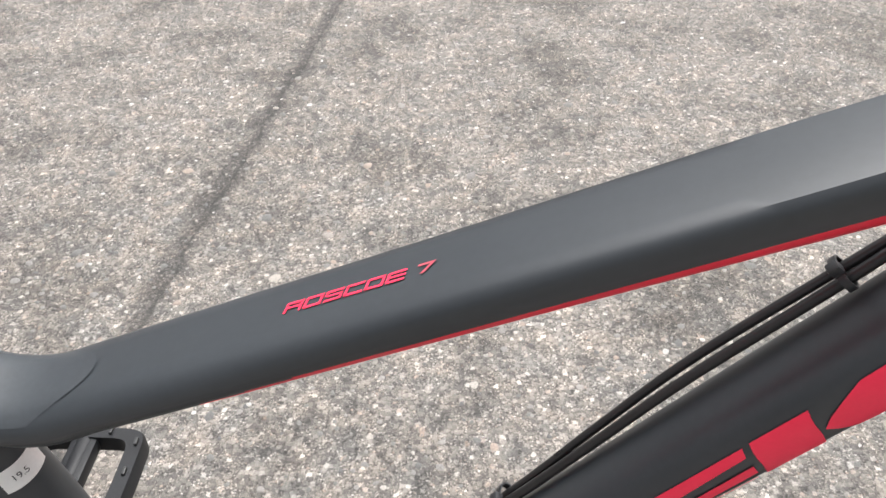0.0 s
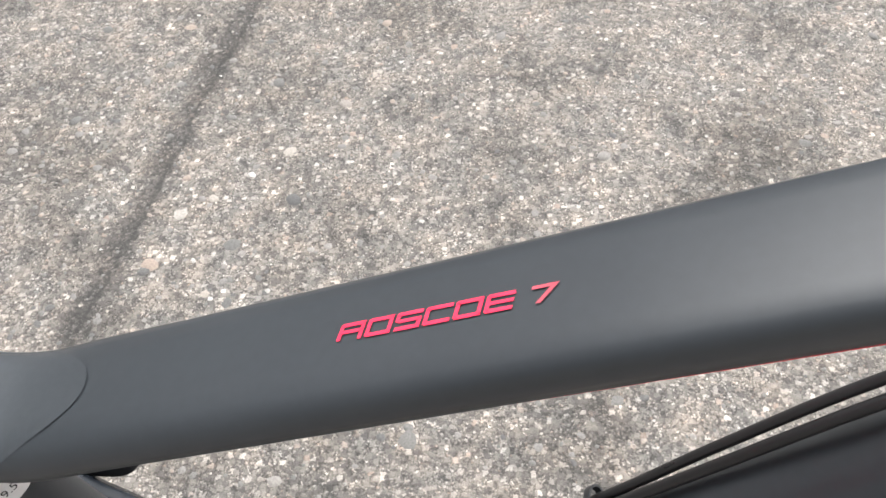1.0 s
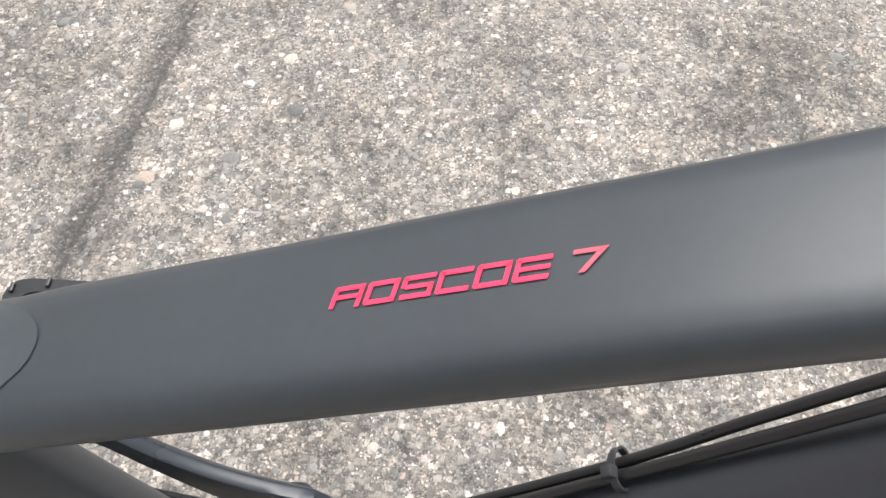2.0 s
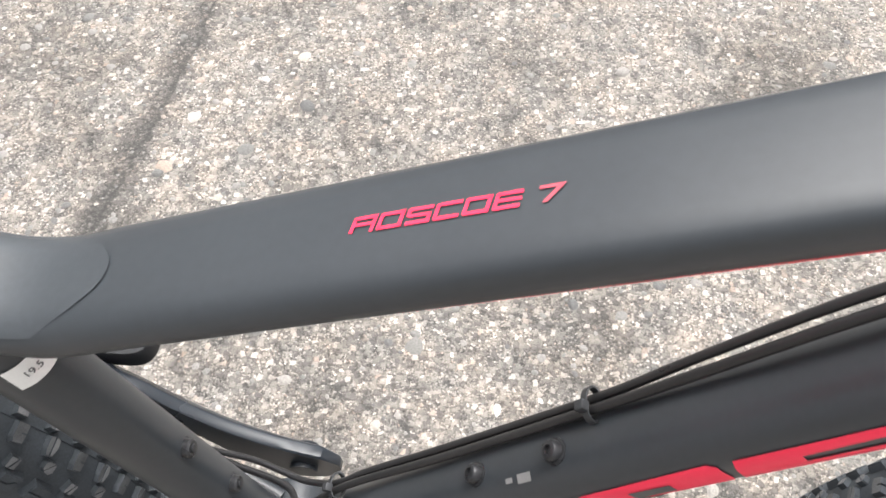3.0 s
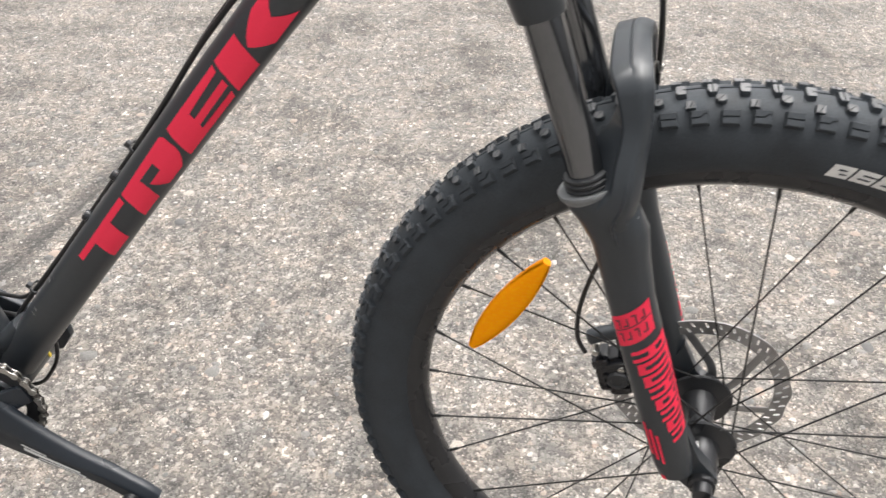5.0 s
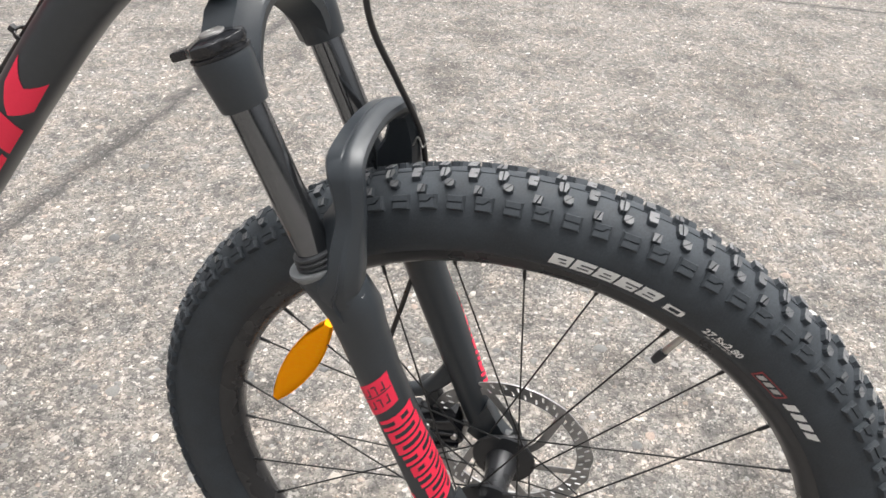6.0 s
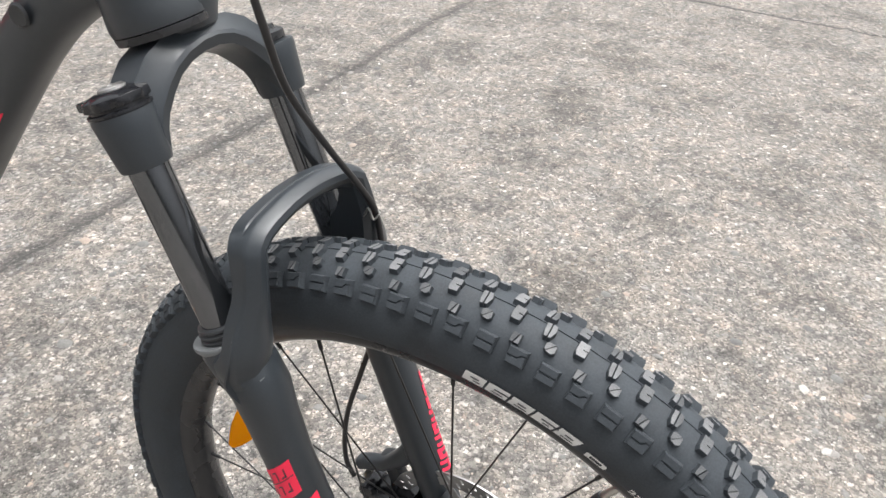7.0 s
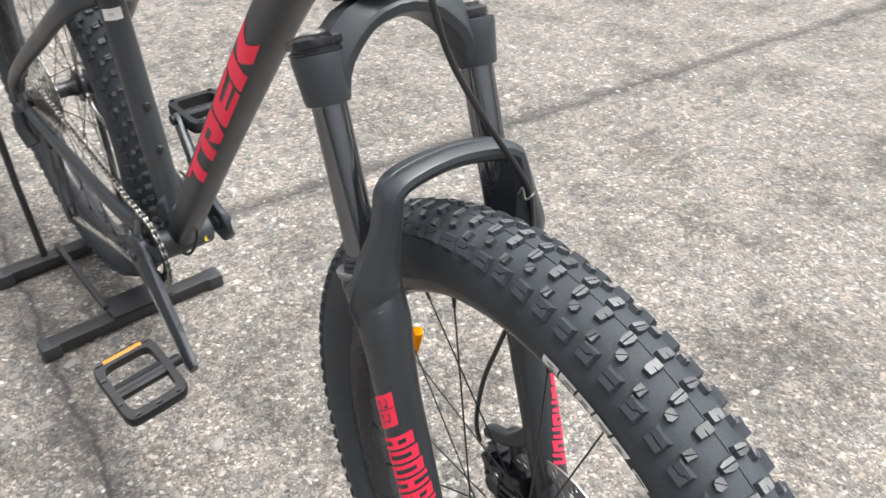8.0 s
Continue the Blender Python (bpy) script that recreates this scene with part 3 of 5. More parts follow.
# knob kinds: millimetre outlines (along the tyre, across it outwards), height and whether the top is pale from wear and
# painted sky sheen
KNOBS = {
    "forked": [([(-3.7, -5.6), (3.8, -5.6), (4.1, -0.8), (0.0, -0.6), (0.0, 0.5), (4.0, 0.7), (3.7, 5.4), (-2.6, 5.8), (-3.8, 3.0)], 3.8, 1)],
    "split": [([(-4.0, -5.0), (-0.6, -5.6), (0.2, 5.2), (-1.6, 5.8), (-3.6, 2.0)], 3.8, 1), ([(-0.2, -5.7), (3.3, -5.2), (4.2, -1.0), (2.8, 5.0), (0.6, 5.3)], 3.8, 1)],
    "outer_small": [([(-3.4, -3.5), (1.5, -3.5), (-0.9, 3.4), (-3.3, 3.4)], 3.8, 1), ([(1.9, -3.5), (3.4, -3.5), (3.3, 3.4), (-0.5, 3.4)], 3.8, 1)],
    "inner_small": [([(-4.0, -2.4), (-2.4, -3.7), (2.6, -3.5), (-2.7, 2.3), (-3.7, 1.6)], 3.8, 1), ([(3.1, -3.3), (3.7, -2.6), (4.0, 2.0), (2.0, 3.7), (-2.2, 3.1), (-2.3, 2.6)], 3.8, 1)],
    "side_bars": [([(-6.6, -5.6), (6.6, -5.6), (6.6, 5.6), (-6.6, 5.6)], 3.6, 0), ([(-6.1, -5.2), (6.1, -5.2), (6.1, -0.4), (-6.1, -0.4)], 5.0, 0), ([(-6.1, 0.4), (6.1, 0.4), (5.8, 5.1), (-5.8, 5.1)], 4.8, 0)],
    "side_hook": [([(-6.6, -5.6), (6.6, -5.6), (6.6, 5.6), (-6.6, 5.6)], 3.6, 0), ([(-6.1, -5.2), (6.1, -5.2), (6.1, -2.8), (3.2, -2.8), (0.6, 0.0), (-6.1, 0.0)], 5.0, 0),
                  ([(3.8, -2.0), (6.1, -2.0), (5.8, 5.1), (-5.8, 5.1), (-5.9, 0.8), (1.1, 0.8)], 4.9, 0)],
}
# kind, whole pitches (of each pair) it is set at, degrees round the tyre's section
ROWS = (("forked", 0.0, 11.0), ("split", 0.5, 11.0), ("outer_small", 0.15, 35.0), ("inner_small", 0.63, 27.5), ("side_hook", 0.28, 51.5), ("side_bars", 0.78, 51.5))


def knob_prisms(bm, kind, side, m=None):
    """Tapered blocks of one knob in its own axes: x along the tyre, y outwards across it, z up."""
    m = m or Matrix()
    for outline, high, top in KNOBS[kind]:
        cx, cy = sum(x for x, y in outline) / len(outline), sum(y for x, y in outline) / len(outline)
        pts = outline if side > 0 else [(x, -y) for x, y in reversed(outline)]
        cy *= side
        low = [bm.verts.new(m @ Vector(((cx + (x - cx) * 1.07) / 1000, (cy + (y - cy) * 1.07) / 1000, -0.0022))) for x, y in pts]
        mid = [bm.verts.new(m @ Vector(((x - math.copysign(min(0.08, abs(x - cx)), x - cx)) / 1000, (y - math.copysign(min(0.08, abs(y - cy)), y - cy)) / 1000, high / 1000 - 0.0004))) for x, y in pts]
        upp = [bm.verts.new(m @ Vector(((x - math.copysign(min(0.3, abs(x - cx)), x - cx)) / 1000, (y - math.copysign(min(0.3, abs(y - cy)), y - cy)) / 1000, high / 1000))) for x, y in pts]
        n = len(pts)
        for a, b in ((low, mid), (mid, upp)):
            for i in range(n):
                bm.faces.new((a[i], a[(i + 1) % n], b[(i + 1) % n], b[i]))
        bm.faces.new(upp).material_index = top


def knob_place(a, section, side, turn=0.0):
    """Where a knob stands: a is its angle round the wheel, section its angle round the tyre."""
    f = radians(section * side)
    rad, tan, lat = Vector((math.cos(a), 0, math.sin(a))), Vector((-math.sin(a), 0, math.cos(a))), Vector((0, 1, 0))
    p = rad * (TYRE_R + TYRE_H * math.cos(f)) + lat * (TYRE_W * math.sin(f))
    nrm = (rad * (math.cos(f) / TYRE_H) + lat * (math.sin(f) / TYRE_W)).normalized()
    out = (lat - nrm * lat.dot(nrm)).normalized()
    along_t = out.cross(nrm).normalized()
    m = Matrix((along_t, out, nrm)).transposed().to_4x4()
    m.translation = p
    return m @ Matrix.Rotation(turn, 4, "Z")


# knob tops: wear and dust, plus the sky's reflection painted in as a paler grey
TREAD = plain("worn_sky_lit_tread_faces", (0.128, 0.132, 0.138), 0.52, vary=0.5, scale=160, bump=0.3)
nt = TREAD.node_tree
pb = nt.nodes["Principled BSDF"]
each = calc(nt, "FRACT", calc(nt, "ADD", nt.nodes.new("ShaderNodeNewGeometry").outputs["Random Per Island"], nt.nodes.new("ShaderNodeObjectInfo").outputs["Random"]))
dust = blend(nt, "MULTIPLY", 1.0, pb.inputs["Base Color"].links[0].from_socket, ramp(nt, each, [(0.0, (0.45, 0.46, 0.47)), (0.5, (0.88, 0.88, 0.88)), (1.0, (1.22, 1.20, 1.18))]))
nt.links.new(dust, pb.inputs["Base Color"])


def spoke_mesh(r0, a0, y0, r1, a1, y1):
    bm = bmesh.new()
    p, q = Vector((r0 * math.cos(a0), y0, r0 * math.sin(a0))), Vector((r1 * math.cos(a1), y1, r1 * math.sin(a1)))
    d = (q - p).normalized()
    e = q - d * 0.012
    tube(bm, [p, p.lerp(e, 0.5), e], 0.0009, 6)
    tube(bm, [e, q + d * 0.002], 0.0018, 6)
    return bm


def wheel(name, m, seed, phase, rear=False):
    bm = bmesh.new()
    rp = [(0.3000, -0.0185), (0.3000, -0.0160), (0.291, -0.0145), (0.291, 0.0145), (0.3000, 0.0160), (0.3000, 0.0185), (0.2945, 0.0178), (0.2885, 0.0150), (0.2815, 0.0065),
          (0.2808, 0.0), (0.2815, -0.0065), (0.2885, -0.0150), (0.2945, -0.0178)]
    N = 96
    rings(bm, [[Vector((r * math.cos(a), y, r * math.sin(a))) for r, y in rp] for a in [2 * math.pi * i / N for i in range(N)]], closed=True, caps=False)
    bmesh.ops.recalc_face_normals(bm, faces=bm.faces)
    rim = part(name, bm, ANOD, bicycle, "black alloy rim with wide knobbly tyre")
    rim.matrix_basis = m
    part("tyre", casing_mesh(), RUBBER, rim, "wide black tyre casing")
    # knobs of the upper half of the front tyre stand singly; the rest are joined
    rnd = random.Random(seed)
    shared = {}
    bm = bmesh.new()
    for i in range(TYRE_N // 2):
        for side in (-1, 1):
            for kind, at, section in ROWS:
                a = radians(89.85 - 7.2 * (i + at - (0.08 if side > 0 else 0.0)))
                mk = knob_place(a, section + rnd.uniform(-0.5, 0.5), side, rnd.uniform(-0.04, 0.04))
                if rear or math.sin(a) < 0.02:
                    knob_prisms(bm, kind, side, mk)
                    continue
                if (kind, side) not in shared:
                    one = bmesh.new()
                    knob_prisms(one, kind, side)
                    bmesh.ops.recalc_face_normals(one, faces=one.faces)
                    ob = part("tread_knob", one, [RUBBER, TREAD], rim, smooth=False)
                    shared[kind, side] = ob.data
                else:
                    ob = new("tread_knob", shared[kind, side])
                    ob.parent = rim
                ob.matrix_basis = mk
    bmesh.ops.recalc_face_normals(bm, faces=bm.faces)
    tread = part("tread", bm, [RUBBER, TREAD], rim, smooth=False)
    tagged(tread, "worn rubber knobs, tops painted pale for dust and sky sheen", kind="stuff")
    fl = 0.027
    fl2 = 0.027 if rear else 0.037
    fr_ = 0.0295 if rear else 0.0340
    bm = bmesh.new()
    hub = [(0.005, -0.064), (0.0135, -0.064), (0.0150, -0.060), (0.0150, -0.050), (0.0162, -0.048), (0.0165, -0.036), (0.0180, -fl - 0.004), (fr_ - 0.0012, -fl - 0.0018), (fr_, -fl), (fr_ - 0.0012, -fl + 0.0018), (0.018, -fl + 0.004),
           (0.0138, -0.014), (0.0138, 0.010), (0.018, fl2 - 0.004), (fr_ - 0.0012, fl2 - 0.0018), (fr_, fl2), (fr_ - 0.0012, fl2 + 0.0018), (0.0165, fl2 + 0.005), (0.0155, 0.048), (0.0095, 0.050), (0.009, 0.062), (0.005, 0.062)]
    turned(bm, hub, None, 32)
    part("hub", bm, ANOD, rim)
    for k in range(28):
        s = 1 if k % 2 else -1
        a1 = phase + 2 * math.pi * k / 28
        lead = radians(55) * (1 if (k // 2) % 2 else -1)
        part("spoke", spoke_mesh(fr_ - 0.003, a1 + lead, s * ((fl if s < 0 else fl2) + (0.0026 if (k // 2) % 2 else -0.0026)), 0.2825, a1, s * 0.003), SPOKE, rim, smooth=False)
    # brake disc on the left side
    bm = bmesh.new()
    # two staggered rows of slanted slots go right through the band
    n, y0, y1 = 200, 0.0541, 0.0559
    radii = (0.0745, 0.0765, 0.0820, 0.0832, 0.0885, 0.0910)
    grid = [[[bm.verts.new(((r + (0.0012 * math.sin(a * 16) if r == radii[-1] else 0)) * math.cos(a + 6 * (r - 0.08)), y, r * math.sin(a + 6 * (r - 0.08)))) for y in (y0, y1)] for r in radii]
            for a in [2 * math.pi * i / n for i in range(n)]]
    solid = [[not (j == 1 and i % 5 == 0 or j == 3 and i % 5 == 2) for j in range(5)] for i in range(n)]
    for i in range(n):
        g, h = grid[i], grid[(i + 1) % n]
        for j in range(5):
            if not solid[i][j]:
                continue
            bm.faces.new((g[j][0], g[j + 1][0], h[j + 1][0], h[j][0]))
            bm.faces.new((g[j][1], h[j][1], h[j + 1][1], g[j + 1][1]))
            if j == 0 or not solid[i][j - 1]:
                bm.faces.new((g[j][0], h[j][0], h[j][1], g[j][1]))
            if j == 4 or not solid[i][j + 1]:
                bm.faces.new((g[j + 1][0], g[j + 1][1], h[j + 1][1], h[j + 1][0]))
            if not solid[i - 1][j]:
                bm.faces.new((g[j][0], g[j][1], g[j + 1][1], g[j + 1][0]))
            if not solid[(i + 1) % n][j]:
                bm.faces.new((h[j][0], h[j + 1][0], h[j + 1][1], h[j][1]))
    bmesh.ops.recalc_face_normals(bm, faces=bm.faces)
    part("brake_disc", bm, DISCARM, rim, "perforated steel brake disc", smooth=False)
    bm = bmesh.new()
    turned(bm, [(0.015, 0.036), (0.0230, 0.0460), (0.0240, 0.0490), (0.0240, 0.0560), (0.0220, 0.0575), (0.015, 0.0580)], None, 32)
    part("disc_boss", bm, ANOD, rim)
    for k in range(6):
        bm = bmesh.new()
        a = 2 * math.pi * k / 6
        pts = [Vector((r * math.cos(a + o), 0.0550, r * math.sin(a + o))) for r, o in ((0.0215, 0.0), (0.036, 0.40), (0.056, 0.72), (0.0755, 0.86))]
        rings(bm, [superloop(p, Vector((0, 1, 0)), u, 0.0009, 0.0045, 4, 8) for p, t, s_, u in frames(catmull(pts, 4), (0, 1, 0))])
        bmesh.ops.recalc_face_normals(bm, faces=bm.faces)
        part("disc_arm", bm, DISCARM, rim, "dark curved disc arm")
    return rim


FRONT_M = Matrix.Translation(FRONT) @ Matrix.Rotation(radians(-7.05), 4, "Z")
front_wheel = wheel("front_wheel", FRONT_M @ Matrix.Translation((0, 0.004, 0)), 3, radians(89.6))
rear_wheel = wheel("rear_wheel", Matrix.Translation(REAR), 5, 0.1, True)

# ---- suspension fork, in the front axle's own axes ----
LEG = Vector((-0.3714, 0, 0.9285))     # up along the leg


def leg(h, s=0, dx=0.0, y=0.068):
    """A point at height h above the axle on the leg's line; s is the side."""
    return Vector((-0.026 - h * 0.400 + dx, s * y, h))


def along(p, n=Vector((0, 0, 0))):
    return Matrix.Translation(p) @ LEG.to_track_quat("Y", "Z").to_matrix().to_4x4()


bm = bmesh.new()
# crown: two sockets bridged by an arch that rises to the steerer
for s in (-1, 1):
    c = leg(0.432, s)
    turned(bm, [(0.0130, -0.012), (0.0172, -0.012), (0.0180, -0.009), (0.0198, 0.010), (0.0210, 0.0215), (0.0204, 0.0250), (0.014, 0.0262)], along(c), 32)
# stations along each arm: (lateral, up) of its lower edge, crease and upper edge, and how far forward the crease stands
ARM = (((0.0530, -0.010), (0.0600, -0.008), (0.0740, -0.006), 0.0150), ((0.0500, 0.003), (0.0570, 0.010), (0.0730, 0.016), 0.0175), ((0.0462, 0.0120), (0.0520, 0.0200), (0.0688, 0.0275), 0.0195),
       ((0.0375, 0.0222), (0.0425, 0.0300), (0.0580, 0.0400), 0.0205), ((0.0282, 0.0308), (0.0322, 0.0385), (0.0450, 0.0510), 0.0220), ((0.0180, 0.0362), (0.0200, 0.0446), (0.0285, 0.0580), 0.0240),
       ((0.0060, 0.0388), (0.0065, 0.0478), (0.0095, 0.0600), 0.0252))
C0, CU, CF = leg(0.432, 0), Vector((-0.350, 0, 0.937)), Vector((0.937, 0, 0.350))
loops = []
for s in (-1, 1):
    for low, mid, upp, f in (ARM if s < 0 else reversed(ARM)):
        loops.append([C0 + Vector((0, s * y, 0)) + CU * u + CF * d for (y, u), d in
                      ((low, -0.010), (low, f - 0.0105), (((low[0] * 0.75 + mid[0] * 0.25), (low[1] * 0.75 + mid[1] * 0.25)), f - 0.003), (mid, f), (((mid[0] * 0.8 + upp[0] * 0.2), (mid[1] * 0.8 + upp[1] * 0.2)), f - 0.0012),
                       (((mid[0] + upp[0]) / 2, (mid[1] + upp[1]) / 2), f - 0.006), (upp, f - 0.010), (upp, -0.016), (mid, -0.019))])
rings(bm, loops)
turned(bm, [(0.018, -0.016), (0.0255, -0.012), (0.0290, -0.004), (0.0322, 0.003), (0.0325, 0.006), (0.02, 0.0075)], along(leg(0.494, 0, -0.001, 0)), 32)
bmesh.ops.recalc_face_normals(bm, faces=bm.faces)
fork = part("suspension_fork", bm, FORKBLACK, bicycle, "satin black suspension fork with red print")
fork.data.set_sharp_from_angle(angle=radians(24))
fork.matrix_basis = FRONT_M
# height, radius and forward offset of a lower leg
LEG_PROFILE = ((0.010, 0.0110, 0.004), (0.014, 0.0155, 0.005), (0.03, 0.0175, 0.005), (0.10, 0.0182, 0.006), (0.20, 0.0188, 0.008), (0.238, 0.0202, 0.011), (0.262, 0.0222, 0.0135), (0.279, 0.0230, 0.009), (0.290, 0.0226, 0.003), (0.297, 0.0205, 0.0))
for s in (-1, 1):
    bm = bmesh.new()
    tube(bm, [leg(0.28 + 0.16 * i / 6, s) for i in range(7)], 0.0138, 32)
    part("stanchion", bm, STANCH, fork, "glossy black stanchion")
    # lower leg, thicker at the top, ending in a dropout foot
    bm = bmesh.new()
    loops = [superloop(leg(h, s, d, 0.069), Vector((0, 1, 0)), Vector((0.937, 0, 0.350)), r, r * 1.02, 2.0, 32) for h, r, d in LEG_PROFILE]
    rings(bm, loops)
    slab(bm, [(-0.044, 0.014), (-0.028, 0.002), (-0.010, -0.0125), (0.004, -0.0145), (0.0135, -0.005), (0.0135, 0.005), (0.006, 0.014), (-0.008, 0.028), (-0.026, 0.060)], s * 0.052, s * 0.067)
    bmesh.ops.recalc_face_normals(bm, faces=bm.faces)
    part("lower_leg", bm, FORKBLACK, fork, "satin black lower leg")
    bm = bmesh.new()
    turned(bm, [(0.0142, 0.0), (0.0160, 0.0), (0.0182, 0.0015), (0.0182, 0.0030), (0.0164, 0.0040), (0.0164, 0.0048), (0.0180, 0.0058), (0.0180, 0.0072), (0.0162, 0.0082), (0.0162, 0.0090), (0.0174, 0.0100), (0.0170, 0.0116), (0.0142, 0.0124)], along(leg(0.2985, s)), 32)
    seal = part("dust_seal", bm, PLASTIC, fork, "grey-black rubber dust seal")
    bm = bmesh.new()
    turned(bm, [(0.0146, -0.006), (0.0200, -0.006), (0.0222, -0.002), (0.0227, 0.0002), (0.0222, 0.0016), (0.0205, 0.0012), (0.0150, 0.0004)], along(leg(0.2975, s) + Vector((-0.002, s * 0.0015, 0))), 32)
    part("seal_flange", bm, SEALGREY, seal, "grey seal flange, painted pale for the sky light on it")
# brace joining the two lower legs in front of the stanchions: webs, shoulders and a straight flat bar
BRACE = ((-0.1120, 0.0690, 0.240, 0.0125, 0.0125), (-0.1192, 0.0692, 0.264, 0.0190, 0.0190), (-0.1268, 0.0725, 0.284, 0.0206, 0.0212), (-0.1196, 0.0735, 0.301, 0.0124, 0.0200),
         (-0.1190, 0.0700, 0.320, 0.0108, 0.0160), (-0.1185, 0.0645, 0.343, 0.0100, 0.0112), (-0.1215, 0.0605, 0.360, 0.0115, 0.0098), (-0.1250, 0.0568, 0.3735, 0.0134, 0.0090), (-0.1285, 0.0470, 0.3790, 0.0150, 0.0090), (-0.1300, 0.0300, 0.3828, 0.0145, 0.0088), (-0.1308, 0.0100, 0.3850, 0.0140, 0.0086))
line = [(Vector((x, -y, z)), u, v) for x, y, z, u, v in BRACE]
line += [(Vector((p.x, -p.y, p.z)), u, v) for p, u, v in reversed(line)]
SHOULDER = 7                               # the station where web and bar meet
joined = []
for piece in (line[:SHOULDER + 1], line[SHOULDER:len(line) - SHOULDER], line[len(line) - SHOULDER - 1:]):
    fine = catmull([p for p, u, v in piece], 3)
    girth = catmull([(u, v, 0) for p, u, v in piece], 3)
    joined += [(p, q.x, q.y) for p, q in zip(fine, girth)][1 if joined else 0:]
line = joined
SHAPE = ((-1.0, -0.55), (-1.0, 0.70), (-0.95, 0.86), (-0.82, 1.0), (-0.02, 0.99), (0.03, 0.84), (0.09, 0.84), (0.14, 0.98), (0.40, 0.93), (0.52, 0.84), (0.92, 0.42), (1.0, 0.26), (1.0, -0.25), (0.80, -0.64), (0.45, -0.95), (-0.80, -0.95))
bm = bmesh.new()
loops = []
for i, (p, u, v) in enumerate(line):
    t = (line[min(i + 1, len(line) - 1)][0] - line[max(i - 1, 0)][0]).normalized()
    fwd = Vector((0.937, 0, 0.350))
    fwd = (fwd - t * fwd.dot(t)).normalized()
    out = fwd.cross(t)
    if out.dot(Vector((0, p.y, 0.06))) < 0:
        out = -out
    bar = 1 if 0.374 < p.z and abs(p.y) < 0.05 else 0
    square = min(1, max(0, (p.z - 0.272) / 0.05))
    reach = 0.018 * max(0, min(1, (p.z - 0.285) / 0.015, (0.366 - p.z) / 0.03))
    loop = []
    for a, b in SHAPE:
        round_off = square + (1 - square) / math.hypot(a, b)
        back = reach if a < -0.5 and b < 0 else 0
        b = 0.985 if b == 0.84 and a < 0.2 and not bar else b
        loop.append(p + fwd * (a * u * round_off - back) + out * (b * v * round_off))
    loops.append(loop)
rings(bm, loops)
bmesh.ops.recalc_face_normals(bm, faces=bm.faces)
brace = part("fork_brace", bm, FORKBLACK, fork, "angular flat black fork brace")
brace.data.set_sharp_from_angle(angle=radians(21))
# creases run along the brace only
for edge in brace.data.edges:
    if edge.vertices[0] // len(SHAPE) == edge.vertices[1] // len(SHAPE):
        edge.use_edge_sharp = False
# lockout dial and air cap on the crown
bm = bmesh.new()
lx = along(leg(0.4565, -1))
turned(bm, [(0.0001, -0.002), (0.0200, -0.002), (0.0212, -0.0008), (0.0212, 0.0010), (0.0200, 0.0016), (0.0192, 0.0018), (0.0192, 0.0032)], lx, 36)
# scalloped grip ring that narrows to the cap
lobes = []
for r, y, k in ((0.0190, 0.0030, 0.0), (0.0206, 0.0036, 0.0006), (0.0210, 0.0046, 0.0009), (0.0205, 0.0092, 0.0009), (0.0196, 0.0100, 0.0008), (0.0130, 0.0122, 0.0), (0.0096, 0.0128, 0.0), (0.0001, 0.0130, 0.0)):
    lobes.append([lx @ Vector(((r + k * math.cos(9 * a)) * math.cos(a), y, (r + k * math.cos(9 * a)) * math.sin(a))) for a in [2 * math.pi * i / 54 for i in range(54)]])
rings(bm, lobes)
back = Vector((-0.9285, 0, -0.3714))
box(bm, (0.020, 0.013, 0.0066), Matrix.Translation(lx.translation + back * 0.0262 + LEG * 0.0052) @ Matrix((back, LEG.cross(back), LEG)).transposed().to_4x4(), 0.0018)
dial = part("lockout_dial", bm, GLOSS, fork, "glossy black lockout dial with a lever")
bm = bmesh.new()
turned(bm, [(0.0001, 0.0124), (0.0092, 0.0124), (0.0090, 0.0140), (0.0072, 0.0150), (0.0030, 0.0152), (0.0026, 0.0138), (0.0001, 0.0138)], lx, 24)
part("dial_cap", bm, DISC, dial, "dull silver dial cap")
bm = bmesh.new()
turned(bm, [(0.0001, 0.0), (0.016, 0.0), (0.0165, 0.002), (0.0165, 0.006), (0.013, 0.0085), (0.011, 0.0085), (0.0105, 0.0115), (0.0001, 0.012)], along(leg(0.4565, 1)), 12)
part("air_cap", bm, ANOD, fork, "black air valve cap")


def leg_point(h, s, w, lift=0.0006):
    """A point on a lower leg's skin: height, side, degrees from the front round to the outside."""
    r, d = (float(np.interp(h, [q[0] for q in LEG_PROFILE], [q[k] for q in LEG_PROFILE])) for k in (1, 2))
    r += lift
    p = leg(h, s, d, 0.069)
    fwd = Vector((0.937, 0, 0.350))
    return p + fwd * (r * 1.02 * math.cos(radians(w))) + Vector((0, s * r * math.sin(radians(w)), 0))


def leg_patch(h0, h1, s, w0, w1, name="leg_print", lean=0.0, mat=RED, lift=0.0006):
    h0, h1 = h0 - 0.003, h1 - 0.003
    bm = bmesh.new()
    rows = []
    for j in range(6):
        h = h0 + (h1 - h0) * j / 5
        rows.append([bm.verts.new(leg_point(h + lean * i / 6, s, w0 + (w1 - w0) * i / 6, lift)) for i in range(7)])
    for a, b in zip(rows, rows[1:]):
        for i in range(6):
            bm.faces.new((a[i], a[i + 1], b[i + 1], b[i]))
    bmesh.ops.recalc_face_normals(bm, faces=bm.faces)
    return part(name, bm, mat, fork, "red print block" if mat is RED else "black mark in the red badge")


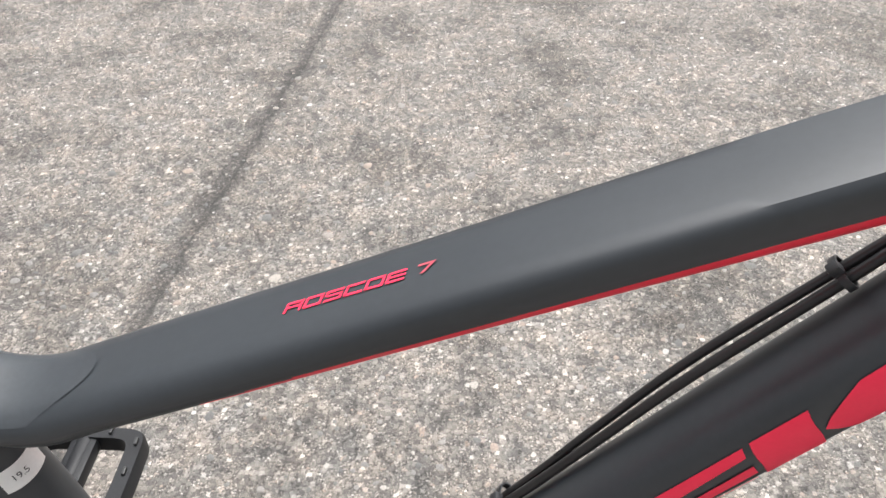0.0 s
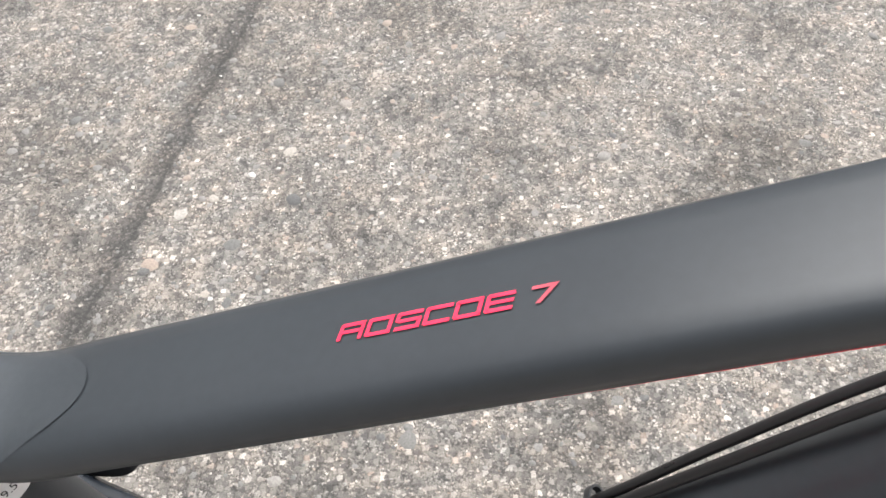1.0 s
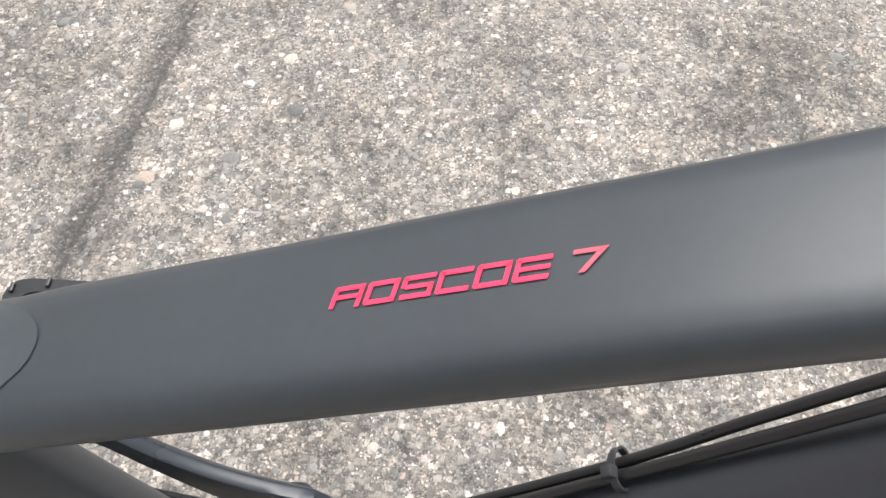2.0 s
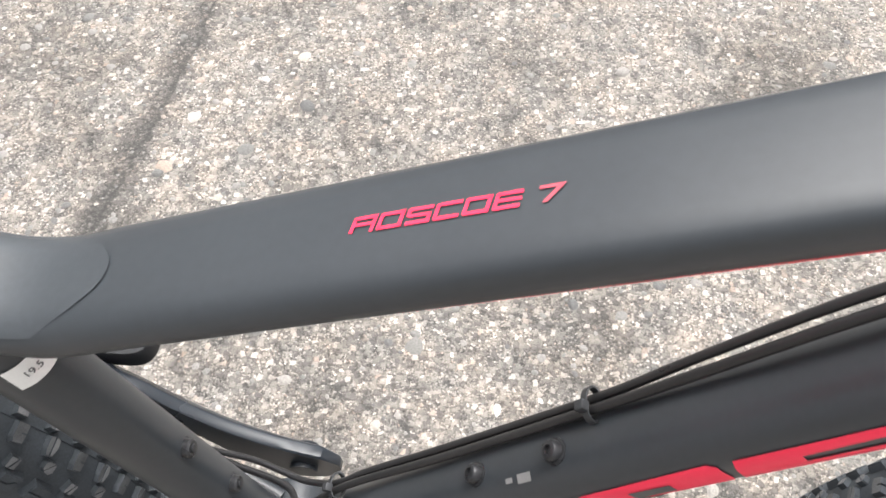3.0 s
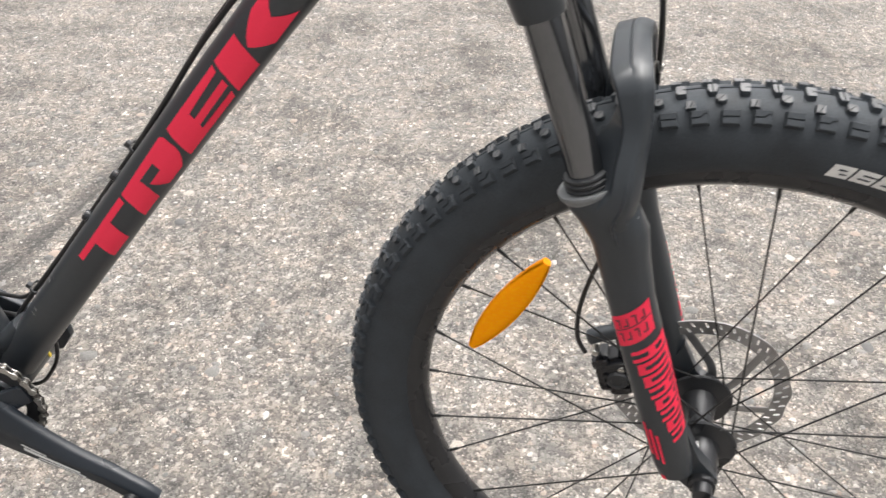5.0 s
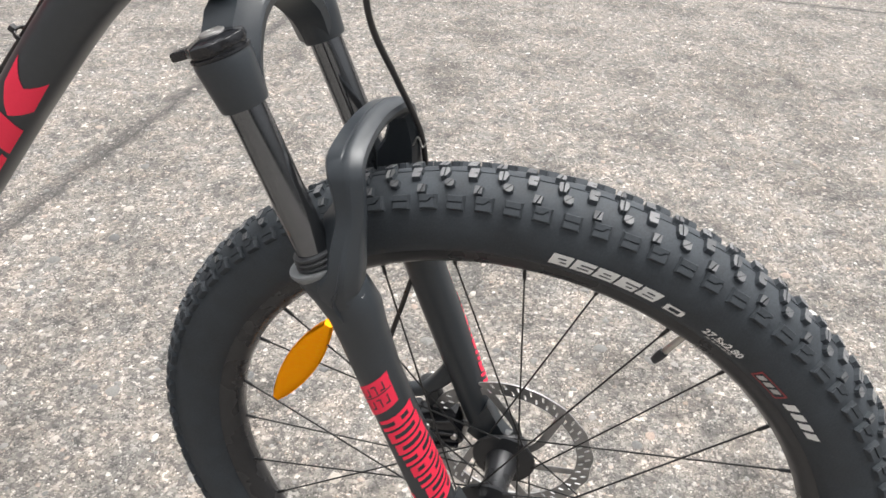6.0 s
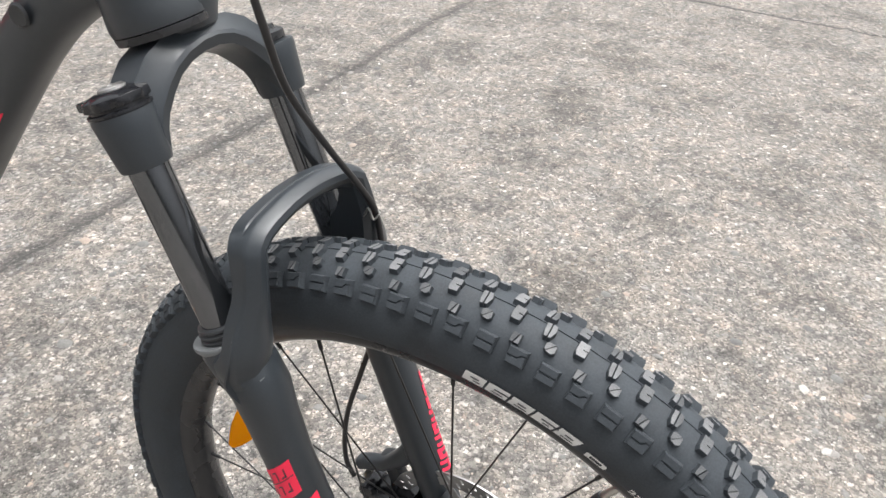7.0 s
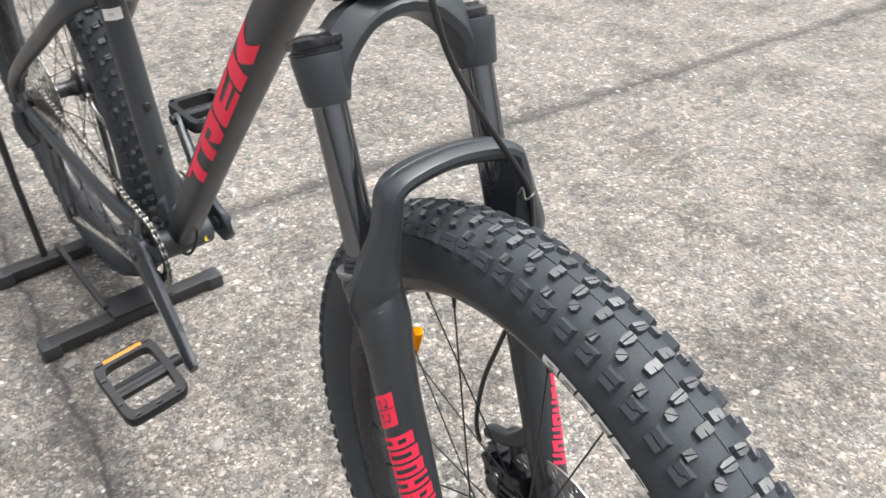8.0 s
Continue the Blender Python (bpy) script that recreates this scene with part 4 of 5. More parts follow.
for s in (-1, 1):
    # filled badge with two rows of dark marks
    leg_patch(0.2120, 0.1825, s, 40, 148, lean=-0.016)
    leg_patch(0.1985, 0.1977, s, 44, 144, "badge_mark", -0.0148, FORKBLACK, 0.0010)
    for hh in (0.2080, 0.1952):
        for k in range(4):
            w0 = 58 + k * 21
            drop = -0.016 * (w0 - 40) / 108
            leg_patch(hh + drop, hh + drop - 0.0080, s, w0, w0 + 3.2, "badge_mark", -0.0005, FORKBLACK, 0.0010)
            leg_patch(hh + drop - (0.0 if k % 2 else 0.0066), hh + drop - (0.0013 if k % 2 else 0.0080), s, w0 + 3.2, w0 + 12, "badge_mark", -0.0013, FORKBLACK, 0.0010)
    # bold outlined shapes, sliding forwards round the leg on the way down
    for k, (fore, aft, mid) in enumerate(((1, 0, 1), (1, 1, 0), (1, 1, 0), (0, 0, 1), (1, 1, 1), (0, 0, 1), (1, 1, 0), (0, 0, 1))):
        h = 0.1760 - k * 0.0127
        b0, b1 = (10 if s < 0 else 22) - 5.5 * k, 114 - 7.0 * k
        q = (b1 - b0) * 0.19
        leg_patch(h, h - 0.0036, s, b0, b1, lean=-0.012)
        leg_patch(h - 0.0076, h - 0.0112, s, b0, b1, lean=-0.012)
        for on, w0, f in ((fore, b0, 0.0), (mid, (b0 + b1 - q) / 2, 0.405), (aft, b1 - q, 0.81)):
            if on:
                leg_patch(h - 0.0034 - 0.012 * f, h - 0.0078 - 0.012 * f, s, w0, w0 + q, lean=-0.0023)
    for w0, w1, h0, h1 in ((132, 142, 0.086, 0.048), (116, 126, 0.080, 0.044), (102, 110, 0.074, 0.040)):
        leg_patch(h0, h1, s, w0, w1)
    leg_patch(0.023, 0.017, s, 118, 132)

# front wheel: reflector, valve, tyre print
bm = bmesh.new()
c0, c1 = Vector((-0.1722, -0.005, 0.1735)), Vector((-0.2352, -0.005, 0.0565))
d = (c1 - c0).normalized()
w = Vector((-d.z, 0, d.x))
loops = []
for k in range(17):
    f = k / 16
    half = 0.0155 * max(0.02, math.sin(math.pi * (0.04 + 0.92 * f))) ** 0.62
    loops.append(superloop(c0.lerp(c1, f), w, Vector((0, 1, 0)), half, 0.0048, 3.0, 16))
rings(bm, loops)
bmesh.ops.recalc_face_normals(bm, faces=bm.faces)
part("spoke_reflector", bm, AMBER, front_wheel, "orange plastic spoke reflector")
bm = bmesh.new()
va = math.atan2(0.2459, 0.1366)
rad = Vector((math.cos(va), 0, math.sin(va)))
q = Matrix.Translation(rad * 0.2830) @ (-rad).to_track_quat("Y", "Z").to_matrix().to_4x4()
turned(bm, [(0.0001, -0.002), (0.0031, -0.002), (0.0031, 0.028), (0.0029, 0.0285)], q, 14)
part("valve_stem", bm, STEEL, front_wheel, "bright valve stem")
bm = bmesh.new()
turned(bm, [(0.0030, 0.0265), (0.0042, 0.027), (0.0042, 0.033), (0.0034, 0.040), (0.0001, 0.041)], q, 14)
part("valve_cap", bm, PLASTIC, front_wheel, "black valve cap")


def wall_point(r, deg, side=-1, lift=0.0007):
    """A point on the tyre's sidewall at radius r, degrees clockwise from the top."""
    a = radians(90 - deg)
    f = math.acos(max(-1, min(1, (r - TYRE_R) / TYRE_H)))
    y = side * (TYRE_W * math.sin(f) + lift)
    return Vector((r * math.cos(a), y, r * math.sin(a)))


def wall_patch(r0, r1, d0, d1, mat, owner, name, label, lean=0.0, side=-1, lift=0.0007):
    r0, r1, d0, d1 = r0 + 0.006, r1 + 0.006, d0 + 1.2, d1 + 1.2
    bm = bmesh.new()
    rows = [[bm.verts.new(wall_point(r0 + (r1 - r0) * j / 3, d0 + (d1 - d0) * i / 6 + lean * j / 3, side, lift)) for i in range(7)] for j in range(4)]
    for a, b in zip(rows, rows[1:]):
        for i in range(6):
            bm.faces.new((a[i], a[i + 1], b[i + 1], b[i]))
    bmesh.ops.recalc_face_normals(bm, faces=bm.faces)
    return part(name, bm, mat, owner, label)


for k in range(5):
    # bold slanted white blocks, each cut by dark slits
    d = 2.9 + k * 3.12
    wall_patch(0.3185, 0.3060, d + 0.55, d + 3.35, WHITE, front_wheel, "tyre_print", "bold white tyre print block", -0.6)
    wall_patch(0.3150, 0.3135, d + 1.3, d + (3.6 if k % 2 else 2.4), RUBBER, front_wheel, "print_slit", "dark slit in the print", -0.1, lift=0.0011)
    wall_patch(0.3110, 0.3095, d + (0.9 if k % 3 else 1.6), d + 2.5, RUBBER, front_wheel, "print_slit", "dark slit in the print", -0.1, lift=0.0011)
for r0, r1 in ((0.3135, 0.3115), (0.3075, 0.3055)):
    wall_patch(r0, r1, 19.8, 22.4, WHITE, front_wheel, "tyre_print", "white tyre print bar", -0.2)
for e0, e1 in ((19.7, 20.3), (21.9, 22.5)):
    wall_patch(0.3125, 0.3065, e0, e1, WHITE, front_wheel, "tyre_print", "white tyre print bar")
# thin red frame round pale marks
for r0, r1, e0, e1 in ((0.3125, 0.3114, 36.0, 41.6), (0.3030, 0.3019, 36.0, 41.6), (0.3125, 0.3019, 36.0, 36.3), (0.3125, 0.3019, 41.3, 41.6)):
    wall_patch(r0, r1, e0, e1, DULLRED, front_wheel, "tyre_print", "thin dull red print line")
for k in range(3):
    wall_patch(0.3100, 0.3045, 36.8 + k * 1.5, 37.8 + k * 1.5, INK, front_wheel, "tyre_print", "pale tyre print bar", -0.3)
for k in range(4):
    wall_patch(0.3130, 0.3045, 43.2 + k * 2.0, 44.6 + k * 2.0, WHITE, front_wheel, "tyre_print", "white tyre print bar", -0.5)
# the tyre's size, set along the sidewall
txt = bpy.data.curves.new("tyre_size", "FONT")
txt.body, txt.size, txt.align_x, txt.offset = "27.5x2.80", 0.0092, "LEFT", 0.00025
me = text_mesh(txt)
for v in me.vertices:
    v.co = wall_point(0.3120 + v.co.y, 27.2 + math.degrees(v.co.x / 0.31), -1, 0.0007)
me.materials.clear()
me.materials.append(WHITE)
sz = new("tyre_size", me)
sz.parent = front_wheel
for k in range(5):
    wall_patch(0.3040, 0.3020, 27.4 + k * 0.95, 28.1 + k * 0.95, INK, front_wheel, "tyre_print", "small pale print bar", -0.2)

# white print low on the rear tyre
for k in range(4):
    d = 111.6 + k * 4.4
    wall_patch(0.3270, 0.3180, d, d + 2.9, WHITE, rear_wheel, "tyre_print", "bold white tyre print block", 0.9)
    wall_patch(0.3245, 0.3232, d + 0.6, d + 2.3, RUBBER, rear_wheel, "print_slit", "dark slit in the print", 0.1, lift=0.0011)
    wall_patch(0.3215, 0.3202, d + (1.4 if k % 2 else 0.9), d + 2.9, RUBBER, rear_wheel, "print_slit", "dark slit in the print", 0.1, lift=0.0011)

# front axle lever and hub caps
bm = bmesh.new()
turned(bm, [(0.0001, -0.086), (0.0085, -0.085), (0.0095, -0.080), (0.0095, -0.074), (0.0125, -0.073), (0.0125, -0.0665)], None, 20)
box(bm, (0.016, 0.008, 0.060), pose(0.006, -0.090, -0.022, 0, 14, 0), 0.0035)
part("axle_lever", bm, ANOD, fork, "black quick-release axle lever")
bm = bmesh.new()
box(bm, (0.0100, 0.0090, 0.0006), pose(-0.0095, -0.0375, 0.0140, 0, -35, 0))
part("hub_label", bm, WHITE, fork, "tiny white hub label", smooth=False)
# front caliper on the left leg
tilt = pose(-0.078, 0.055, 0.011, 0, -20, 0)
bm = bmesh.new()
box(bm, (0.060, 0.032, 0.036), tilt, 0.008)
box(bm, (0.030, 0.036, 0.047), tilt @ pose(-0.006, 0, -0.001), 0.010)
box(bm, (0.018, 0.030, 0.012), tilt @ pose(-0.022, 0, 0.020), 0.004)
bmesh.ops.recalc_face_normals(bm, faces=bm.faces)
caliper = part("brake_caliper", bm, GLOSS, fork, "glossy black front brake caliper")
bm = bmesh.new()
box(bm, (0.018, 0.014, 0.088), pose(-0.078, 0.066, 0.026, 0, -22, 0), 0.005)
part("caliper_bracket", bm, PLASTIC, caliper)
for z in (-0.013, -0.004, 0.005):
    bm = bmesh.new()
    box(bm, (0.046, 0.006, 0.0035), tilt @ pose(0.002, -0.0165, z, 0, 8), 0.0014)
    part("caliper_rib", bm, GLOSS, caliper)
bm = bmesh.new()
turned(bm, [(0.0001, -0.0205), (0.0062, -0.0205), (0.0068, -0.0220), (0.0098, -0.0220), (0.0108, -0.0205), (0.0110, -0.012), (0.0001, -0.012)], tilt @ pose(-0.007, 0, 0.001), 24)
part("piston_cap", bm, PLASTIC, caliper, "round black piston cap")
bm = bmesh.new()
turned(bm, [(0.0001, -0.0065), (0.0034, -0.0065), (0.0040, -0.0056), (0.0040, 0.008), (0.0001, 0.008)], Matrix.Translation((-0.112, 0.050, 0.034)), 6)
part("banjo_bolt", bm, STEEL, caliper, "bright hose bolt")
for dx, dz in ((-0.001, 0.0135), (0.024, -0.003)):
    bm = bmesh.new()
    turned(bm, [(0.0001, -0.0185), (0.0030, -0.0185), (0.0034, -0.0175), (0.0034, -0.012), (0.0001, -0.012)], tilt @ pose(dx, 0, dz), 12)
    part("caliper_screw", bm, STEEL, caliper, "bright screw head")
bm = bmesh.new()
fr = frames(catmull([(-0.060, 0.068, 0.112), (-0.070, 0.064, 0.084), (-0.090, 0.059, 0.061), (-0.112, 0.057, 0.050), (-0.121, 0.057, 0.044)], 6), (0, 1, 0))
rings(bm, [superloop(p, s, u, 0.0085, (0.014 - 0.007 * min(1, i / 12)), 2.8, 16) for i, (p, t, s, u) in enumerate(fr)])
bmesh.ops.recalc_face_normals(bm, faces=bm.faces)
part("caliper_mount", bm, FORKBLACK, fork, "black caliper mount")
for hx, hz in ((-0.092, 0.058), (-0.075, -0.012)):
    bm = bmesh.new()
    turned(bm, [(0.0001, 0.0), (0.0045, 0.0), (0.0045, 0.005), (0.0001, 0.005)], Matrix.Translation((hx, 0.074, hz)), 10)
    part("caliper_bolt", bm, STEEL, fork, "bright bolt")


def cable(name, line, r, mat, parent, label, per=10):
    bm = bmesh.new()
    tube(bm, catmull(line, per), r, 10)
    return part(name, bm, mat, parent, label)


fi = FRONT_M.inverted()
hose = [Vector(p) for p in ((0.590, -0.060, 0.990), (0.601, -0.042, 0.930), (0.604, -0.028, 0.882), (0.605, -0.009, 0.833), (0.618, 0.016, 0.783), (0.628, 0.042, 0.740), (0.633, 0.057, 0.709), (0.637, 0.060, 0.66),
                            (0.634, 0.056, 0.60), (0.620, 0.052, 0.54), (0.606, 0.050, 0.485), (0.601, 0.049, 0.445), (0.604, 0.045, 0.415), (0.614, 0.042, 0.398))]
cable("brake_hose", [fi @ p for p in hose], 0.0026, CABLE, fork, "black front brake hose")
bm = bmesh.new()
hp = fi @ Vector((0.632, 0.056, 0.712))
tube(bm, catmull([hp + Vector(v) for v in ((-0.015, -0.003, -0.004), (-0.010, -0.0050, 0.005), (-0.007, -0.0056, -0.004), (-0.002, -0.0056, 0.0055), (0.002, -0.0048, -0.004), (0.0042, 0.000, 0.0), (0.002, 0.004, 0.0))], 5), 0.0010, 6)
part("hose_clip", bm, STEEL, fork, "bent bright wire hose clip")

# ---- drivetrain ----
RING_R, RING_Y = 0.0578, -0.050
bm = bmesh.new()
n = 32
outer = []
for i in range(n * 4):
    a = 2 * math.pi * i / (n * 4)
    r = RING_R + (0.0022 if i % 4 in (1, 2) else -0.0022)
    outer.append((r * math.cos(a), r * math.sin(a)))
inner = [(0.040 * math.cos(2 * math.pi * i / (n * 4)), 0.040 * math.sin(2 * math.pi * i / (n * 4))) for i in range(n * 4)]
loops = []
for i in range(n * 4):
    loops.append([BB + Vector((outer[i][0], RING_Y - 0.001, outer[i][1])), BB + Vector((outer[i][0], RING_Y + 0.001, outer[i][1])),
                  BB + Vector((inner[i][0], RING_Y + 0.0015, inner[i][1])), BB + Vector((inner[i][0], RING_Y - 0.0015, inner[i][1]))])
rings(bm, loops, closed=True, caps=False)
bmesh.ops.recalc_face_normals(bm, faces=bm.faces)
part("chainring", bm, ANOD, bicycle, "toothed dark chainring")

TIP = Vector((0.165, -0.088, 0.250))
LTIP = Vector((-0.167, 0.092, 0.433))


CRANK_SHAPE = ((-0.95, -0.85), (-1.0, -0.7), (-1.0, 0.60), (-0.97, 0.78), (-0.90, 0.88), (0.05, 0.97), (0.15, 0.98), (0.25, 0.95), (0.35, 0.88), (0.88, 0.34), (0.97, 0.2), (1.0, 0.05), (1.0, -0.7), (0.95, -0.85))


def crank_size(f):
    """Half width and half depth of a crank arm, which flares into the spider at its root."""
    return 0.0118 + 0.0190 * max(0, 1 - f / 0.72) ** 1.6 + (0.001 if f > 0.9 else 0), 0.0100 - 0.002 * f


def crank_sag(f):
    """How far the middle of the arm hangs below the straight line from hub to pedal."""
    return -0.0065 * math.sin(math.pi * min(1, f / 0.75))


def crank(name, hub_p, tip):
    bm = bmesh.new()
    d = tip - hub_p
    flat = Vector((d.x, 0, d.z)).normalized()
    up = Vector((0, 1, 0))
    loops = []
    face = -1 if hub_p.y < 0 else 1
    across = Vector((-flat.z, 0, flat.x)) * (1 if tip.x > hub_p.x else -1)
    for f in [-0.15, -0.11] + [k / 16 for k in range(17)] + [1.065]:
        g = min(1, max(0, f))
        p = hub_p.lerp(tip, f)
        p.y = hub_p.y + (tip.y - hub_p.y) * (g ** 1.4)
        half, th = crank_size(g)
        if f != g:
            half, th = half * (0.42 if f < -0.12 else 0.74), th * 0.8
        loops.append([p + across * (q * half + crank_sag(g)) + up * (face * v * th) for q, v in CRANK_SHAPE])
    rings(bm, loops)
    turned(bm, [(0.0001, -0.0118), (0.0085, -0.0118), (0.0105, -0.0100), (0.0115, -0.006), (0.0115, 0.012)], Matrix.Translation(hub_p) @ (Matrix() if hub_p.y < 0 else Matrix.Rotation(math.pi, 4, "Z")), 20)
    bmesh.ops.recalc_face_normals(bm, faces=bm.faces)
    return part(name, bm, CRANK, bicycle, "satin black forged crank arm")


crank_r = crank("crank_arm", BB + Vector((0, -0.068, 0)), TIP)
crank("crank_arm", BB + Vector((0, 0.068, 0)), LTIP)
# four-armed spider, dished from the hub to the ring, with deep scallops between the arms
bm = bmesh.new()
a0 = math.atan2(TIP.z - BB.z, TIP.x - BB.x) + radians(46)
loops = []
for f, dy in ((0.06, 0.0062), (0.5, 0.0062), (0.97, 0.0062), (1.0, 0.0045), (1.0, 0.0018), (0.95, 0.0), (0.75, -0.0004), (0.45, -0.0004), (0.06, -0.0004)):
    loop = []
    for k in range(96):
        w = 2 * math.pi * k / 96
        side = abs((w - a0 + math.pi / 4) % (math.pi / 2) - math.pi / 4)
        r = ((min(0.0490 / math.cos(side), 0.0118 / max(0.01, math.sin(side))) ** 5 + 0.0290 ** 5) ** 0.2) * f
        y = -0.0715 + (RING_Y + 0.0715 - 0.005) * min(1, max(0, (r - 0.012) / 0.036)) ** 1.15
        loop.append(BB + Vector((r * math.cos(w), y + dy, r * math.sin(w))))
    loops.append(loop)
rings(bm, loops)
bmesh.ops.recalc_face_normals(bm, faces=bm.faces)
part("crank_spider", bm, CRANK, crank_r, "satin black four-armed spider")
bm = bmesh.new()
turned(bm, [(0.0001, -0.0090), (0.0042, -0.0090), (0.0045, -0.0128), (0.0075, -0.0132), (0.0086, -0.0126), (0.0086, -0.0100)], Matrix.Translation(BB + Vector((0, -0.068, 0))), 24)
part("crank_bolt", bm, DARKSTEEL, crank_r, "dark socket crank bolt")
hubp = BB + Vector((0, -0.068, 0))
dd = (TIP - hubp)
for o, wd, f0, f1 in ((-0.10, 0.13, 0.27, 0.42), (-0.36, 0.26, 0.29, 0.62), (-0.66, 0.16, 0.38, 0.66)):
    bm = bmesh.new()
    flat = Vector((dd.x, 0, dd.z)).normalized()
    nrm = Vector((-flat.z, 0, flat.x))
    row = []
    for k in range(13):
        f = f0 + (f1 - f0) * k / 12
        p = hubp.lerp(TIP, f)
        p.y = hubp.y + (TIP.y - hubp.y) * (f ** 1.4)
        half, th = crank_size(f)
        row.append([bm.verts.new(p + nrm * (q * half + crank_sag(f)) - Vector((0, (0.88 + (q + 0.90) * 0.0947) * th + 0.0006, 0))) for q in (o - wd / 2, o + wd / 2)])
    for (a, b), (c, e) in zip(row, row[1:]):
        bm.faces.new((a, b, e, c))
    bmesh.ops.recalc_face_normals(bm, faces=bm.faces)
    part("crank_print", bm, WHITE, crank_r, "worn white print bar")


def pedal(m, name_label, out):
    """A flat platform pedal: moulded frame, axle beam, pins and reflectors; out is the side its axle points to."""
    L, W, H = 0.108, 0.092, 0.018
    bm = bmesh.new()
    o = []
    for k in range(28):
        c, d = math.cos(2 * math.pi * k / 28), math.sin(2 * math.pi * k / 28)
        o.append((L / 2 * math.copysign(abs(c) ** 0.28, c), W / 2 * math.copysign(abs(d) ** 0.28, d)))
    i_ = [(x * 0.745, y * 0.745) for x, y in o]
    loops = []
    for (xo, yo), (xi, yi) in zip(o, i_):
        loops.append([Vector((xo, yo * out, -H / 2)), Vector((xo, yo * out, H / 2 - 0.003)), Vector((xo * 0.975, yo * 0.975 * out, H / 2)), Vector((xi, yi * out, H / 2)), Vector((xi, yi * out, -H / 2))])
    rings(bm, loops, closed=True, caps=False)
    tube(bm, [Vector((0, (-W / 2 - 0.014) * out, 0)), Vector((0, 0, 0)), Vector((0, (W / 2 - 0.004) * out, 0))], lambda f: 0.0085 + 0.001 * f, 14)
    box(bm, (0.023, W * 0.86, 0.0145), pose(0, 0, 0), 0.004)
    bmesh.ops.recalc_face_normals(bm, faces=bm.faces)
    ob = part("pedal", bm, PEDAL, bicycle, name_label)
    ob.matrix_basis = m
    for x, y in ((-0.047, -0.035), (-0.047, 0.035), (0.0475, -0.030), (0.0475, 0.0), (0.0475, 0.030), (-0.022, 0.041), (0.022, 0.041)):
        bm = bmesh.new()
        box(bm, (0.003, 0.0075, 0.004), pose(x, y * out, H / 2 + 0.0012), 0.0008)
        part("pedal_pin", bm, CABLE, ob, smooth=False)
    bm = bmesh.new()
    if out < 0:
        box(bm, (0.0060, 0.056, 0.0060), pose(-L / 2 + 0.0062, 0, H / 2 - 0.0020), 0.0010)
    else:
        box(bm, (0.0040, 0.056, 0.0042), pose(L / 2 - 0.0042, 0, -0.0068), 0.0008)
    part("pedal_reflector", bm, DULLAMBER, ob, "orange pedal reflector")
    return ob


pedal(Matrix.Translation((TIP.x - 0.010, TIP.y - 0.068, TIP.z)) @ pose(0, 0, 0, 3, 16, 4), "black platform pedal with orange reflectors", -1)
pedal(Matrix.Translation((-0.171, 0.1405, 0.4367)) @ pose(0, 0, 0, 0, 0, 0), "black platform pedal with orange reflectors", 1)

# cassette on the rear hub
bm = bmesh.new()
for k, r in enumerate((0.0215, 0.026, 0.031, 0.036, 0.041, 0.047, 0.053, 0.060, 0.067, 0.074)):
    y = -0.056 + k * 0.0032
    nn = max(22, int(r / 0.0021) * 2)
    rings(bm, [[Vector(((r + (0.0012 if i % 2 else -0.0012)) * math.cos(2 * math.pi * i / nn), yy, (r + (0.0012 if i % 2 else -0.0012)) * math.sin(2 * math.pi * i / nn))) for i in range(nn)] for yy in (y - 0.0008, y + 0.0008)])
bmesh.ops.recalc_face_normals(bm, faces=bm.faces)
part("cassette", bm, CHAIN, rear_wheel, "stepped steel sprocket cassette")

# chain: links along the upper run, round the ring, back to the derailleur
def link_mesh(outer_plate):
    bm = bmesh.new()
    w, r, waist = (0.0021, 0.0044, 0.0024) if outer_plate else (0.0012, 0.0040, 0.0027)
    shape = []
    for k in range(8):
        t = -0.5 * math.pi + math.pi * k / 7
        shape.append((0.00635 + r * math.cos(t), r * math.sin(t)))
    shape += [(0.0028, waist + 0.0006), (0.0, waist), (-0.0028, waist + 0.0006)]
    for k in range(8):
        t = 0.5 * math.pi + math.pi * k / 7
        shape.append((-0.00635 + r * math.cos(t), r * math.sin(t)))
    shape += [(-0.0028, -waist - 0.0006), (0.0, -waist), (0.0028, -waist - 0.0006)]
    for s in (-1, 1):
        slab(bm, shape, s * w, s * (w + 0.0009))
    for x in (-0.00635, 0.00635):
        h, q = (0.0034, 0.0018) if outer_plate else (0.0013, 0.0037)
        turned(bm, [(0.0001, -h), (q, -h), (q, h), (0.0001, h)], Matrix.Translation((x, 0, 0)), 10)
    bmesh.ops.recalc_face_normals(bm, faces=bm.faces)
    me = bpy.data.meshes.new("link")
    bm.to_mesh(me)
    bm.free()
    me.materials.append(CHAIN if outer_plate else INNERLINK)
    return me


links = [link_mesh(True), link_mesh(False)]
run = []
cy = -0.047
# cassette arc, upper run, ring arc, lower run
sp = 0.033
for k in range(9):
    a = radians(190 - 11.0 * k)
    run.append(Vector((REAR.x + sp * math.cos(a), cy, REAR.z + sp * math.sin(a))))
for k in range(1, 40):
    f = k / 40
    a0, a1 = radians(98), radians(97)
    p0 = Vector((REAR.x + sp * math.cos(a0), cy, REAR.z + sp * math.sin(a0)))
    p1 = BB + Vector((RING_R * math.cos(a1), RING_Y, RING_R * math.sin(a1)))
    run.append(p0.lerp(p1, f))
for k in range(25):
    a = radians(97 - 7.9 * k)
    run.append(BB + Vector((RING_R * math.cos(a), RING_Y, RING_R * math.sin(a))))
pe = run[-1].copy()
